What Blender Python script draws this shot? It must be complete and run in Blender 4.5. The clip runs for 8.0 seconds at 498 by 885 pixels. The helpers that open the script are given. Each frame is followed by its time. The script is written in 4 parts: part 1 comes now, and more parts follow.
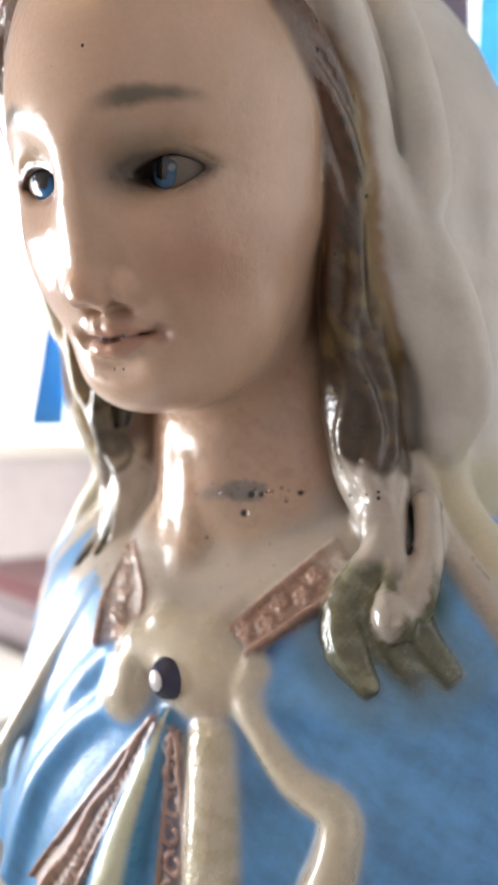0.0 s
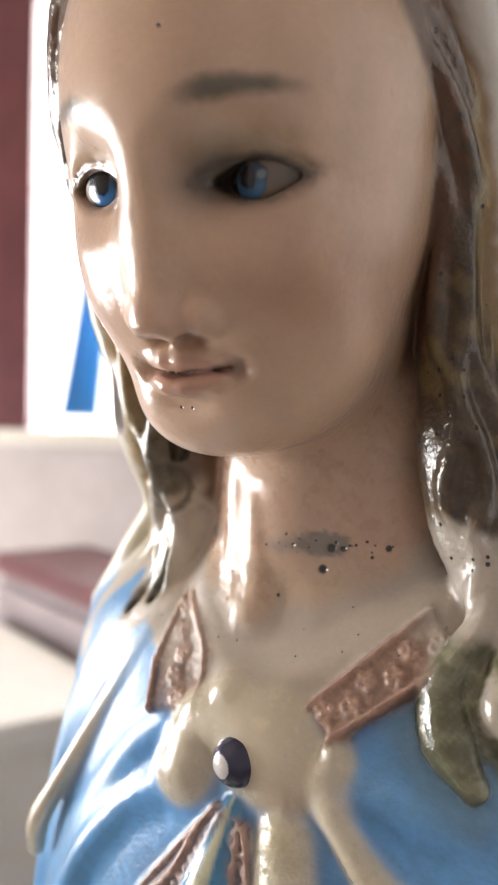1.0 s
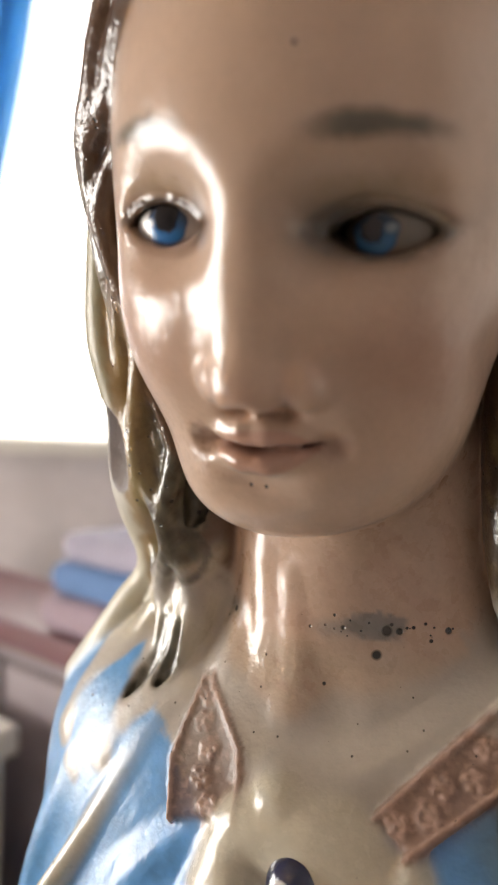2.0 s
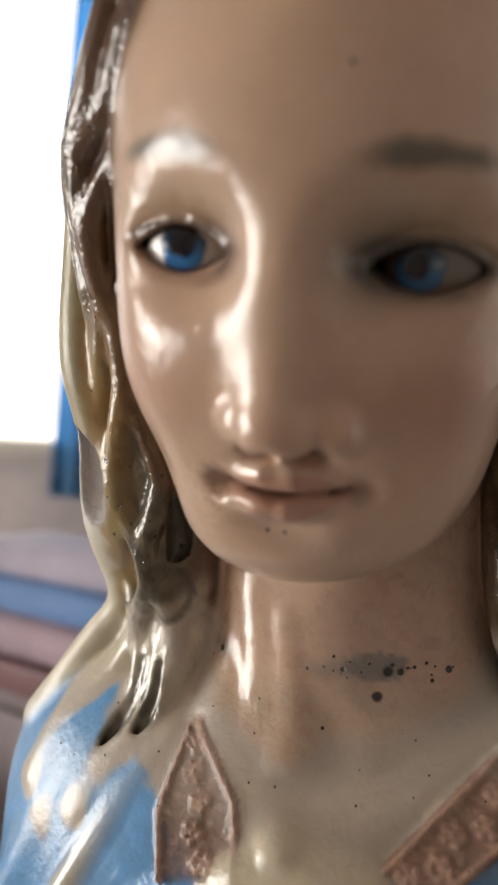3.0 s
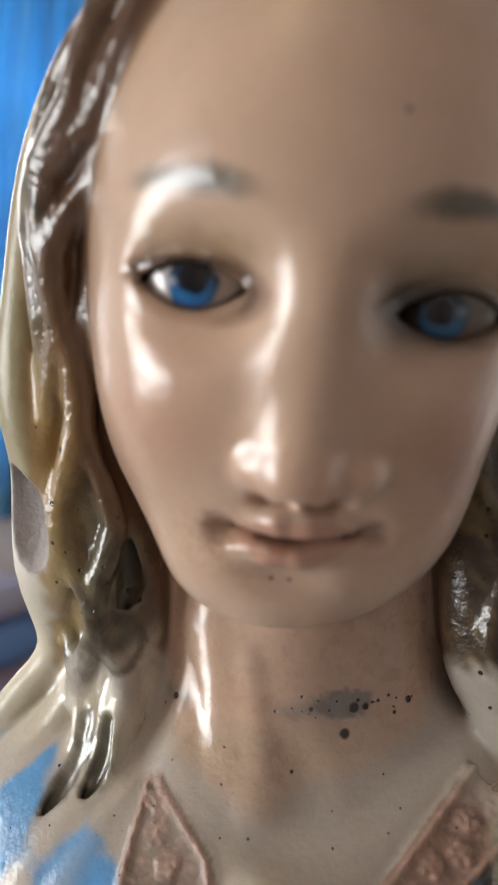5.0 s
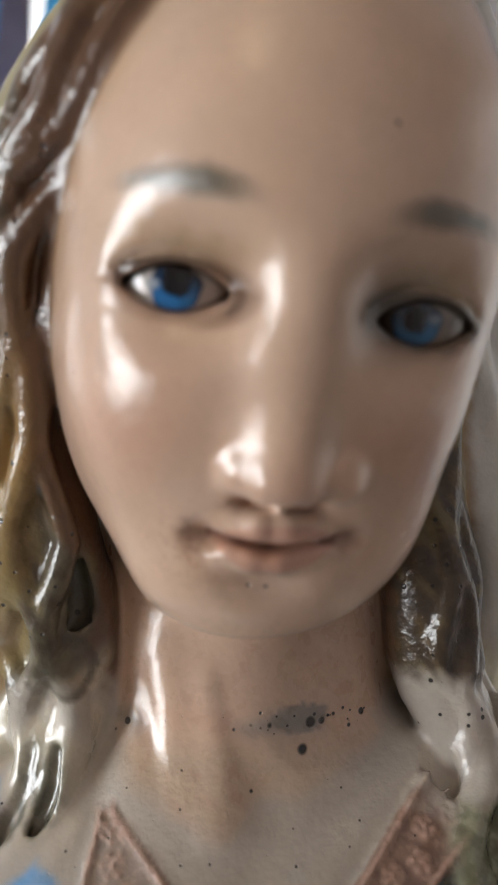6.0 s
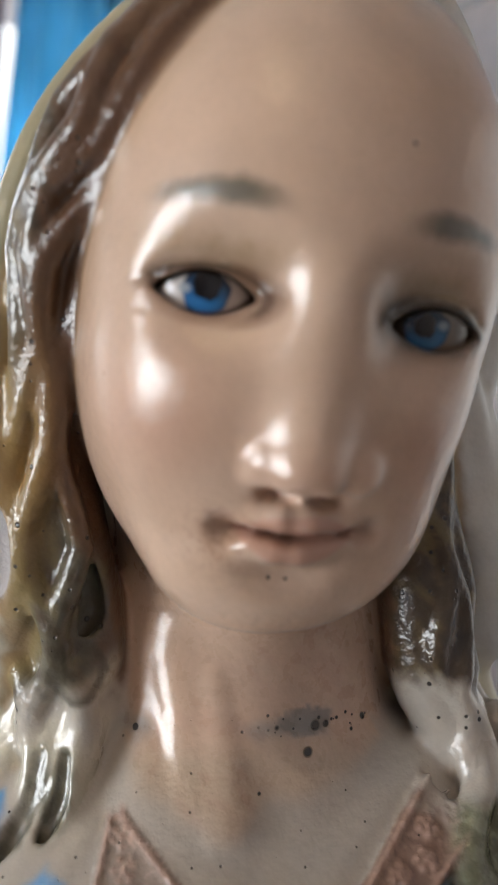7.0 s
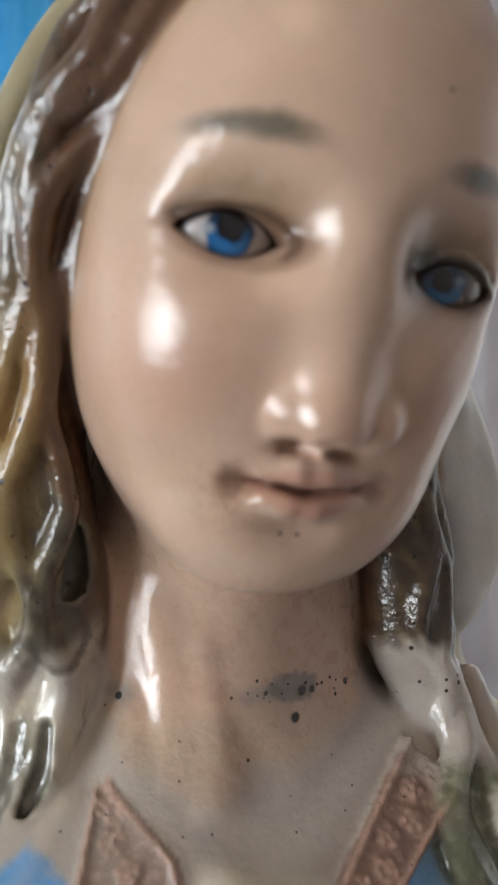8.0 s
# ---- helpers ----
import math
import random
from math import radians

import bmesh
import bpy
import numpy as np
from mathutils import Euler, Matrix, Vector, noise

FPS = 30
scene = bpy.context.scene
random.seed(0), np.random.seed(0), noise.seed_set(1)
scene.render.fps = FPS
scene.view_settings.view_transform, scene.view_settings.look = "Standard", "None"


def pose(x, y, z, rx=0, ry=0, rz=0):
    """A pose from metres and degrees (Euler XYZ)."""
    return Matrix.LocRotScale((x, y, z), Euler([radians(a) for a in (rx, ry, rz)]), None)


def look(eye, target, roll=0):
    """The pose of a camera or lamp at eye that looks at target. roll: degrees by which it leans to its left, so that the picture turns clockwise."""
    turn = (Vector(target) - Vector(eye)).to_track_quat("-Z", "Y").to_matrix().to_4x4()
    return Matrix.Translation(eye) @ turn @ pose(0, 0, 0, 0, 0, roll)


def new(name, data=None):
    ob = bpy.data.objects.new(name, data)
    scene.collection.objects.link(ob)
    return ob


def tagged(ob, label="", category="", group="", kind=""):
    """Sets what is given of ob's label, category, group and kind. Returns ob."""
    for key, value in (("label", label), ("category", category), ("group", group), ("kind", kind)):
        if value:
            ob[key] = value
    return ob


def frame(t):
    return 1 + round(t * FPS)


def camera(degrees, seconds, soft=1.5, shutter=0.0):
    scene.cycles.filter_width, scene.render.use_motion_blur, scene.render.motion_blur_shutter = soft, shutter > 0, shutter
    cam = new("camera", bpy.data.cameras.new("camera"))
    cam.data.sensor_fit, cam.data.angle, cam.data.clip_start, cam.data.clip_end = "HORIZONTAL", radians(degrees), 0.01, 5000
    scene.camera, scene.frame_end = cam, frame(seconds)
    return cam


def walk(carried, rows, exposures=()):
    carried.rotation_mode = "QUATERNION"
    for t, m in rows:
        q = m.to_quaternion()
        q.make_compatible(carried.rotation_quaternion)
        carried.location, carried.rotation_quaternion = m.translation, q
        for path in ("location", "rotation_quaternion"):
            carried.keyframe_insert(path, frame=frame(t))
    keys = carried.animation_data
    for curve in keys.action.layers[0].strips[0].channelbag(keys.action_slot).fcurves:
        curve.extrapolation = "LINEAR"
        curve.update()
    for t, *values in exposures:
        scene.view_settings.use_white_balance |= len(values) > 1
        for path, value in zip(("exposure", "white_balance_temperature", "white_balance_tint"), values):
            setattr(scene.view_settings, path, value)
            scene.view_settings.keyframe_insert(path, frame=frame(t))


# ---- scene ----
cam = camera(35.4, 8.0, soft=1.8)
METRES, EYE, TILT, LEAN, TURN = 0.22, 1.30, 0.0, 0.0, 0.0
ROWS = [
    (0.0, 0.0, 0.0, 0.0, -0.0, 0.0, 0.0),
    (0.5, -0.0105, 0.0335, 0.044, 2.4, -0.68, -0.49),
    (1.0, -0.0659, 0.1424, 0.0715, 1.99, -1.14, -1.12),
    (1.5, -0.1781, 0.2189, 0.1115, -3.14, -1.06, -1.77),
    (3.0, -0.3583, 0.341, 0.1774, -15.37, -1.2, -2.35),
    (3.5, -0.3741, 0.3676, 0.1952, -18.64, -1.19, -1.96),
    (4.0, -0.4228, 0.3885, 0.2027, -20.34, -1.16, -1.94),
    (4.5, -0.4592, 0.4063, 0.2029, -24.14, -1.05, -1.94),
    (6.0, -0.5532, 0.4689, 0.1695, -37.82, 3.26, -1.0),
    (6.5, -0.5805, 0.4793, 0.1463, -39.65, 5.18, -0.96),
    (7.0, -0.613, 0.4778, 0.1219, -41.0, 7.1, -0.88),
    (7.5, -0.6472, 0.5279, 0.0885, -44.05, 7.48, -1.17),
    (8.0, -0.658, 0.5558, 0.0905, -47.84, 6.62, -1.1),
]
EXPOSURES = [(0.0, 0.27, 6500, 10), (1.5, -0.14, 7000, 12), (3.5, -0.74, 7200, 12), (4.5, -0.52, 6800, 10), (6.5, -0.56, 6350, 9), (8.0, -0.54, 6200, 8)]
walk(cam, [(t, pose(0, 0, EYE, TILT, LEAN, TURN) @ pose(METRES * x, METRES * y, METRES * z, 90 + pitch, roll, yaw)) for t, x, y, z, yaw, pitch, roll in ROWS], EXPOSURES)
cam.data.dof.use_dof = True
cam.data.dof.focus_distance = 0.183
cam.data.dof.aperture_fstop = 14.0

# ---- world and lights ----
world = bpy.data.worlds.new("world")
scene.world = world
world.use_nodes = True
wn = world.node_tree
sky = wn.nodes.new("ShaderNodeTexSky")
sky.sky_type = "NISHITA"
sky.sun_disc = False
sky.sun_elevation, sky.sun_rotation = radians(50), radians(200)
wn.links.new(sky.outputs[0], wn.nodes["Background"].inputs[0])
wn.nodes["Background"].inputs[1].default_value = 0.15


def area(name, eye, target, sx, sy, watts, colour):
    lamp = bpy.data.lights.new(name, "AREA")
    lamp.shape, lamp.size, lamp.size_y, lamp.energy, lamp.color = "RECTANGLE", sx, sy, watts, colour
    ob = new(name, lamp)
    ob.matrix_world = look(eye, target)
    return ob


area("window_light", (-0.1, 1.72, 1.75), (-0.1, 0.0, 1.55), 1.2, 0.9, 30, (0.96, 0.98, 1.0))
area("side_window_light", (-1.60, 0.75, 1.17), (0, 0.6, 1.2), 0.8, 0.68, 30, (0.96, 0.98, 1.0))
# fill from an unseen east opening, added to brighten the statue's darker side
area("east_fill_light", (1.62, -0.1, 1.6), (0, 0.1, 1.4), 2.0, 1.5, 3.6, (1.0, 0.96, 0.92))


# ---- materials ----
def material(name):
    m = bpy.data.materials.new(name)
    m.use_nodes = True
    return m, m.node_tree, m.node_tree.nodes["Principled BSDF"]


def grain(nt, scale, detail=4.0, rough=0.55, coord="Object"):
    tc = nt.nodes.new("ShaderNodeTexCoord")
    n = nt.nodes.new("ShaderNodeTexNoise")
    n.inputs["Scale"].default_value, n.inputs["Detail"].default_value, n.inputs["Roughness"].default_value = scale, detail, rough
    nt.links.new(tc.outputs[coord], n.inputs["Vector"])
    return n


def remap(nt, src, a, b, c, d):
    r = nt.nodes.new("ShaderNodeMapRange")
    for i, val in enumerate((a, b, c, d)):
        r.inputs[i + 1].default_value = val
    nt.links.new(src, r.inputs[0])
    return r.outputs[0]


def mixed(nt, fac, a, b, mode="MIX"):
    mx = nt.nodes.new("ShaderNodeMix")
    mx.data_type, mx.blend_type = "RGBA", mode
    for sock, val in ((mx.inputs[0], fac), (mx.inputs[6], a), (mx.inputs[7], b)):
        if isinstance(val, bpy.types.NodeSocket):
            nt.links.new(val, sock)
        elif isinstance(val, (int, float)):
            sock.default_value = val
        else:
            sock.default_value = (*val, 1)
    return mx.outputs[2]


def bump(nt, bsdf, height, strength, dist=0.001, chain=None):
    b = nt.nodes.new("ShaderNodeBump")
    b.inputs["Strength"].default_value, b.inputs["Distance"].default_value = strength, dist
    nt.links.new(height, b.inputs["Height"])
    if chain is not None:
        nt.links.new(chain, b.inputs["Normal"])
    nt.links.new(b.outputs[0], bsdf.inputs["Normal"])
    return b.outputs[0]


def plain(name, colour, rough, scale=8.0, vary=0.25, bumpy=0.2, metal=0.0):
    m, nt, bsdf = material(name)
    n1, n2 = grain(nt, scale), grain(nt, scale * 14)
    dark = tuple(x * (1 - vary) for x in colour)
    light = tuple(min(1, x * (1 + vary * 0.6)) for x in colour)
    c1 = mixed(nt, remap(nt, n1.outputs[0], 0.3, 0.7, 0, 1), dark, light)
    c2 = mixed(nt, remap(nt, n2.outputs[0], 0.35, 0.7, 0.0, 0.35), c1, dark)
    nt.links.new(c2, bsdf.inputs["Base Color"])
    bsdf.inputs["Roughness"].default_value, bsdf.inputs["Metallic"].default_value = rough, metal
    bump(nt, bsdf, n2.outputs[0], bumpy)
    return m


# open air bubbles on throat, lip and brow: u, v, z and radius in millimetres
BUBBLES = ((7.6, 9.8, -15.7, 1.2), (10.4, 9.2, -15.7, 0.8), (5.6, 10.2, -21.4, 1.3), (-2.2, 12.4, -15.4, 0.75), (-4.2, 12.8, -15.8, 0.55),
           (-10.2, 13.3, -16.0, 0.55), (-12.5, 13.2, -13.4, 0.4), (-16.0, 12.5, -13.2, 0.45), (-21.5, 10.5, -13.6, 0.6), (-11.8, 52.0, 20.0, 0.5),
           (-8.6, 52.0, 19.8, 0.5), (5.4, 82.5, 90.3, 0.5), (26.0, -4.0, -10.0, 0.8))


def painted_plaster():
    """Oil paint and varnish over cast plaster: colour from the painted coat, gloss from the varnish, fine pits and dust."""
    m, nt, bsdf = material("painted_plaster")
    L = nt.links.new
    coat = nt.nodes.new("ShaderNodeAttribute")
    coat.attribute_name = "paint"
    wear = nt.nodes.new("ShaderNodeAttribute")
    wear.attribute_name = "wear"
    split = nt.nodes.new("ShaderNodeSeparateColor")
    L(wear.outputs["Color"], split.inputs[0])
    rough, pits, drips = split.outputs[0], split.outputs[1], split.outputs[2]
    big, mid, fine = grain(nt, 45, 3), grain(nt, 260, 4), grain(nt, 1500, 3)
    base = mixed(nt, remap(nt, big.outputs[0], 0.35, 0.7, 0.0, 0.16), coat.outputs["Color"], (0.30, 0.22, 0.14), "MULTIPLY")
    base = mixed(nt, remap(nt, mid.outputs[0], 0.58, 0.8, 0.0, 0.012), base, (0.75, 0.70, 0.60))
    speck = grain(nt, 700, 3)
    base = mixed(nt, remap(nt, speck.outputs[0], 0.3, 0.75, 0.0, 0.14), base, mixed(nt, 1.0, base, (0.55, 0.55, 0.55), "MULTIPLY"))
    # moulded lace: small scrolls, the shade of their hollows painted dark in the colour
    tl = nt.nodes.new("ShaderNodeTexCoord")
    scroll = nt.nodes.new("ShaderNodeTexVoronoi")
    scroll.feature = "SMOOTH_F1"
    scroll.inputs["Scale"].default_value = 210
    warp = nt.nodes.new("ShaderNodeMix")
    warp.data_type = "VECTOR"
    warp.inputs[0].default_value = 0.012
    L(tl.outputs["Object"], warp.inputs[4])
    L(grain(nt, 160, 2).outputs["Color"], warp.inputs[5])
    L(warp.outputs[1], scroll.inputs["Vector"])
    hollow = nt.nodes.new("ShaderNodeMath")
    hollow.operation = "MULTIPLY"
    L(remap(nt, scroll.outputs["Distance"], 0.25, 0.65, 0, 1), hollow.inputs[0])
    L(wear.outputs["Alpha"], hollow.inputs[1])
    base = mixed(nt, hollow.outputs[0], base, (0.20, 0.12, 0.09))
    # open air bubbles in the cast: their dark insides are painted, with a bump
    tc = nt.nodes.new("ShaderNodeTexCoord")
    vor = nt.nodes.new("ShaderNodeTexVoronoi")
    vor.inputs["Scale"].default_value = 330
    L(tc.outputs["Object"], vor.inputs["Vector"])
    vcol = nt.nodes.new("ShaderNodeSeparateColor")
    L(vor.outputs["Color"], vcol.inputs[0])
    keep = nt.nodes.new("ShaderNodeMath")
    keep.operation = "MULTIPLY"
    L(remap(nt, vcol.outputs[0], 0.55, 0.95, 0, 1), keep.inputs[0])
    L(pits, keep.inputs[1])
    size = nt.nodes.new("ShaderNodeMath")
    size.operation = "MULTIPLY"
    L(keep.outputs[0], size.inputs[0])
    size.inputs[1].default_value = 0.36
    less = nt.nodes.new("ShaderNodeMath")
    less.operation = "SUBTRACT"
    L(size.outputs[0], less.inputs[0])
    L(vor.outputs["Distance"], less.inputs[1])
    hole = remap(nt, less.outputs[0], -0.02, 0.06, 0, 1)
    # the larger open bubbles, each where it is
    flat = nt.nodes.new("ShaderNodeVectorMath")
    flat.operation = "MULTIPLY"
    flat.inputs[1].default_value = (1, 0.3, 1)
    L(tc.outputs["Object"], flat.inputs[0])
    nearest = None
    rng = random.Random(4)
    small = [(u, 13.5 - 0.012 * (u + 6) ** 2, -15.2 + rng.gauss(0, 1.3), rng.uniform(0.22, 0.5)) for u in (rng.uniform(-28, 22) for _ in range(22))]
    for dx, dy, dz, r in BUBBLES + tuple(small):
        d = nt.nodes.new("ShaderNodeVectorMath")
        d.operation = "DISTANCE"
        L(flat.outputs[0], d.inputs[0])
        d.inputs[1].default_value = (dx / 1000, -0.3 * dy / 1000, dz / 1000)
        sub = nt.nodes.new("ShaderNodeMath")
        sub.operation = "DIVIDE"
        L(d.outputs["Value"], sub.inputs[0])
        sub.inputs[1].default_value = r / 1000
        if nearest is None:
            nearest = sub.outputs[0]
        else:
            mn = nt.nodes.new("ShaderNodeMath")
            mn.operation = "MINIMUM"
            L(nearest, mn.inputs[0])
            L(sub.outputs[0], mn.inputs[1])
            nearest = mn.outputs[0]
    pit = remap(nt, nearest, 1.15, 0.75, 0, 1)
    both = nt.nodes.new("ShaderNodeMath")
    both.operation = "MAXIMUM"
    L(pit, both.inputs[0])
    L(hole, both.inputs[1])
    hole = both.outputs[0]
    base = mixed(nt, hole, base, (0.035, 0.03, 0.026))
    L(base, bsdf.inputs["Base Color"])
    r = nt.nodes.new("ShaderNodeMath")
    r.operation = "MULTIPLY_ADD"
    L(mid.outputs[0], r.inputs[0])
    r.inputs[1].default_value = 0.12
    L(rough, r.inputs[2])
    L(r.outputs[0], bsdf.inputs["Roughness"])
    bsdf.inputs["IOR"].default_value = 1.5
    bsdf.inputs["Specular IOR Level"].default_value = 0.4
    L(remap(nt, rough, 0.24, 0.36, 0.6, 0.12), bsdf.inputs["Coat Weight"])
    bsdf.inputs["Coat Roughness"].default_value = 0.06
    bsdf.inputs["Coat IOR"].default_value = 1.6
    b1 = bump(nt, bsdf, mid.outputs[0], 0.09, 0.0013)
    b2 = bump(nt, bsdf, fine.outputs[0], 0.05, 0.0004, b1)
    drop = nt.nodes.new("ShaderNodeMath")
    drop.operation = "MULTIPLY"
    L(grain(nt, 420, 2).outputs[0], drop.inputs[0])
    L(drips, drop.inputs[1])
    b3 = bump(nt, bsdf, drop.outputs[0], 0.5, 0.0014, b2)
    inv = nt.nodes.new("ShaderNodeMath")
    inv.operation = "SUBTRACT"
    inv.inputs[0].default_value = 1
    L(hole, inv.inputs[1])
    b4 = bump(nt, bsdf, inv.outputs[0], 0.6, 0.0010, b3)
    deep = nt.nodes.new("ShaderNodeMath")
    deep.operation = "SUBTRACT"
    deep.inputs[0].default_value = 1
    L(hollow.outputs[0], deep.inputs[1])
    b5 = bump(nt, bsdf, deep.outputs[0], 0.6, 0.0014, b4)
    varnish = bump(nt, bsdf, grain(nt, 430, 3, 0.6).outputs[0], 0.3, 0.0011, b5)
    L(varnish, bsdf.inputs["Coat Normal"])
    L(b5, bsdf.inputs["Normal"])
    return m


PLASTER = painted_plaster()
WALL = plain("lime_wash_wall", (0.64, 0.58, 0.57), 0.85, 3)
CEILING = plain("white_ceiling", (0.75, 0.74, 0.72), 0.9, 3)
FLOOR = plain("cement_floor", (0.32, 0.29, 0.27), 0.6, 5)
MAROON = plain("maroon_paint", (0.12, 0.03, 0.036), 0.4, 12)


def curtain_cloth(name, colour):
    m, nt, bsdf = material(name)
    weave, stain = grain(nt, 900, 2), grain(nt, 7, 3)
    c = mixed(nt, remap(nt, stain.outputs[0], 0.3, 0.7, 0, 0.4), colour, tuple(x * 0.6 for x in colour))
    c = mixed(nt, remap(nt, weave.outputs[0], 0.4, 0.7, 0, 0.2), c, tuple(x * 0.5 for x in colour))
    nt.links.new(c, bsdf.inputs["Base Color"])
    bsdf.inputs["Roughness"].default_value = 0.9
    thin = nt.nodes.new("ShaderNodeBsdfTranslucent")
    nt.links.new(c, thin.inputs[0])
    mx = nt.nodes.new("ShaderNodeMixShader")
    mx.inputs[0].default_value = 0.6
    nt.links.new(bsdf.outputs[0], mx.inputs[1])
    nt.links.new(thin.outputs[0], mx.inputs[2])
    nt.links.new(mx.outputs[0], nt.nodes["Material Output"].inputs[0])
    return m


def glow(name, colour, strength):
    m, nt, bsdf = material(name)
    bsdf.inputs["Base Color"].default_value = (0, 0, 0, 1)
    bsdf.inputs["Emission Color"].default_value = (*colour, 1)
    bsdf.inputs["Emission Strength"].default_value = strength
    return m


DAYLIGHT = glow("daylight_haze", (1.0, 0.99, 0.98), 3.0)
# glow added as fill outside the east opening
EAST_FILL = glow("east_fill_glow", (1.0, 0.97, 0.94), 0.6)
BULB = glow("warm_bulb", (1.0, 0.72, 0.42), 190.0)
SKY_CLOTH = curtain_cloth("sky_blue_cloth", (0.26, 0.66, 0.90))
BLUE_CLOTH = curtain_cloth("blue_cloth", (0.17, 0.42, 0.66))
CREAM = plain("cream_laminate", (0.74, 0.70, 0.62), 0.4, 6, 0.1)
GREY_WOOD = plain("dusty_grey_wood", (0.30, 0.25, 0.26), 0.6, 9)
DARK = plain("dark_wood", (0.035, 0.025, 0.03), 0.5, 9)
MAUVE = plain("mauve_cloth", (0.33, 0.24, 0.28), 0.8, 9)
BLUE_PLAIN = plain("faded_blue_cloth", (0.12, 0.22, 0.42), 0.85, 9)
PALE_CLOTH = plain("pale_lilac_cloth", (0.36, 0.33, 0.40), 0.85, 9)


# ---- the room ----
def box(bm, lo, hi, bevel=0.0):
    lo, hi = Vector(lo), Vector(hi)
    made = bmesh.ops.create_cube(bm, size=1, matrix=Matrix.Translation((lo + hi) / 2) @ Matrix.Diagonal((*(hi - lo), 1)))
    if bevel:
        edges = {e for v in made["verts"] for e in v.link_edges}
        bmesh.ops.bevel(bm, geom=list(edges), offset=bevel, segments=2, affect="EDGES", profile=0.5)


def mesh_object(name, bm, mat, smooth=False):
    me = bpy.data.meshes.new(name)
    bm.to_mesh(me)
    bm.free()
    me.materials.append(mat)
    if smooth:
        me.polygons.foreach_set("use_smooth", [True] * len(me.polygons))
    return new(name, me)


def part(name, bm, mat, parent, label="", smooth=False):
    ob = mesh_object(name, bm, mat, smooth)
    ob.parent = parent
    return tagged(ob, label) if label else ob


def slab(name, boxes, mat, label, category, bevel=0.0):
    bm = bmesh.new()
    for lo, hi in boxes:
        box(bm, lo, hi, bevel)
    return tagged(mesh_object(name, bm, mat), label, category, kind="structure")


X0, X1, Y0, Y1, TOP, T = -1.5, 1.5, -1.5, 1.6, 2.7, 0.15
slab("floor", [((X0 - T, Y0 - T, -0.1), (X1 + T, Y1 + T, 0))], FLOOR, "bare grey cement floor of a small room", "floor")
slab("ceiling", [((X0 - T, Y0 - T, TOP), (X1 + T, Y1 + T, TOP + 0.1))], CEILING, "plain white painted ceiling", "ceiling")
WX0, WX1, WZ0, WZ1 = -0.52, 1.05, 1.30, 2.50
slab("wall_north", [((X0 - T, Y1, 0), (WX0, Y1 + T, TOP)), ((WX1, Y1, 0), (X1 + T, Y1 + T, TOP)), ((WX0, Y1, 0), (WX1, Y1 + T, WZ0)), ((WX0, Y1, WZ1), (WX1, Y1 + T, TOP))],
     WALL, "pale lime-washed wall with a wide bright window", "wall")
slab("wall_west", [((X0 - T, Y0, 0), (X0, 0.3, TOP)), ((X0 - T, 1.25, 0), (X0, Y1, TOP)), ((X0 - T, 0.3, 1.56), (X0, 1.25, TOP)), ((X0 - T, 0.3, 0), (X0, 1.25, 0.78))],
     WALL, "pale lime-washed wall with a low open window", "wall")
# this wall's opening is unseen, added to let the fill in
slab("wall_east", [((X1, Y0, 0), (X1 + T, -1.1, TOP)), ((X1, 0.9, 0), (X1 + T, Y1, TOP)), ((X1, -1.1, 0), (X1 + T, 0.9, 0.85)), ((X1, -1.1, 2.35), (X1 + T, 0.9, TOP))],
     WALL, "pale lime-washed wall with an unseen opening added for fill light", "wall")
slab("wall_south", [((X0 - T, Y0 - T, 0), (X1 + T, Y0, TOP))], WALL, "plain pale lime-washed wall", "wall")
slab("backdrop_north", [((-2.5, 2.6, -0.5), (3, 2.62, 4))], DAYLIGHT, "overexposed white daylight outside the window", "daylight")
slab("backdrop_west", [((-2.6, -0.5, -0.5), (-2.58, 2.2, 3.5))], DAYLIGHT, "overexposed white daylight outside the low window", "daylight")
# glowing panel added behind the east opening as fill
slab("backdrop_east", [((3.2, -2.5, -0.5), (3.22, 2.5, 3.5))], EAST_FILL, "pale glow added outside the east opening for fill", "daylight")
slab("window_sill", [((WX0 - 0.03, Y1 - 0.09, 1.272), (WX1 + 0.03, Y1 + T, 1.302))], CREAM, "white painted window sill", "sill", 0.004)


def window_frame():
    ob = tagged(new("window_1"), "maroon painted timber window frame", "window", kind="structure")
    for name, lo, hi in (("jamb", (WX0 - 0.075, Y1 - 0.03, 1.304), (WX0 + 0.012, Y1 - 0.002, WZ1)), ("jamb", (WX1, Y1 - 0.03, 1.304), (WX1 + 0.07, Y1 - 0.002, WZ1)),
                         ("head", (WX0 - 0.075, Y1 - 0.03, WZ1 + 0.001), (WX1 + 0.07, Y1 - 0.002, WZ1 + 0.07)), ("pier", (0.37, Y1 - 0.03, 1.304), (0.45, Y1 + 0.05, WZ1 - 0.001))):
        bm = bmesh.new()
        box(bm, lo, hi, 0.004)
        part(name, bm, MAUVE if name == "pier" else MAROON, ob, "mauve painted pier" if name == "pier" else "")


window_frame()


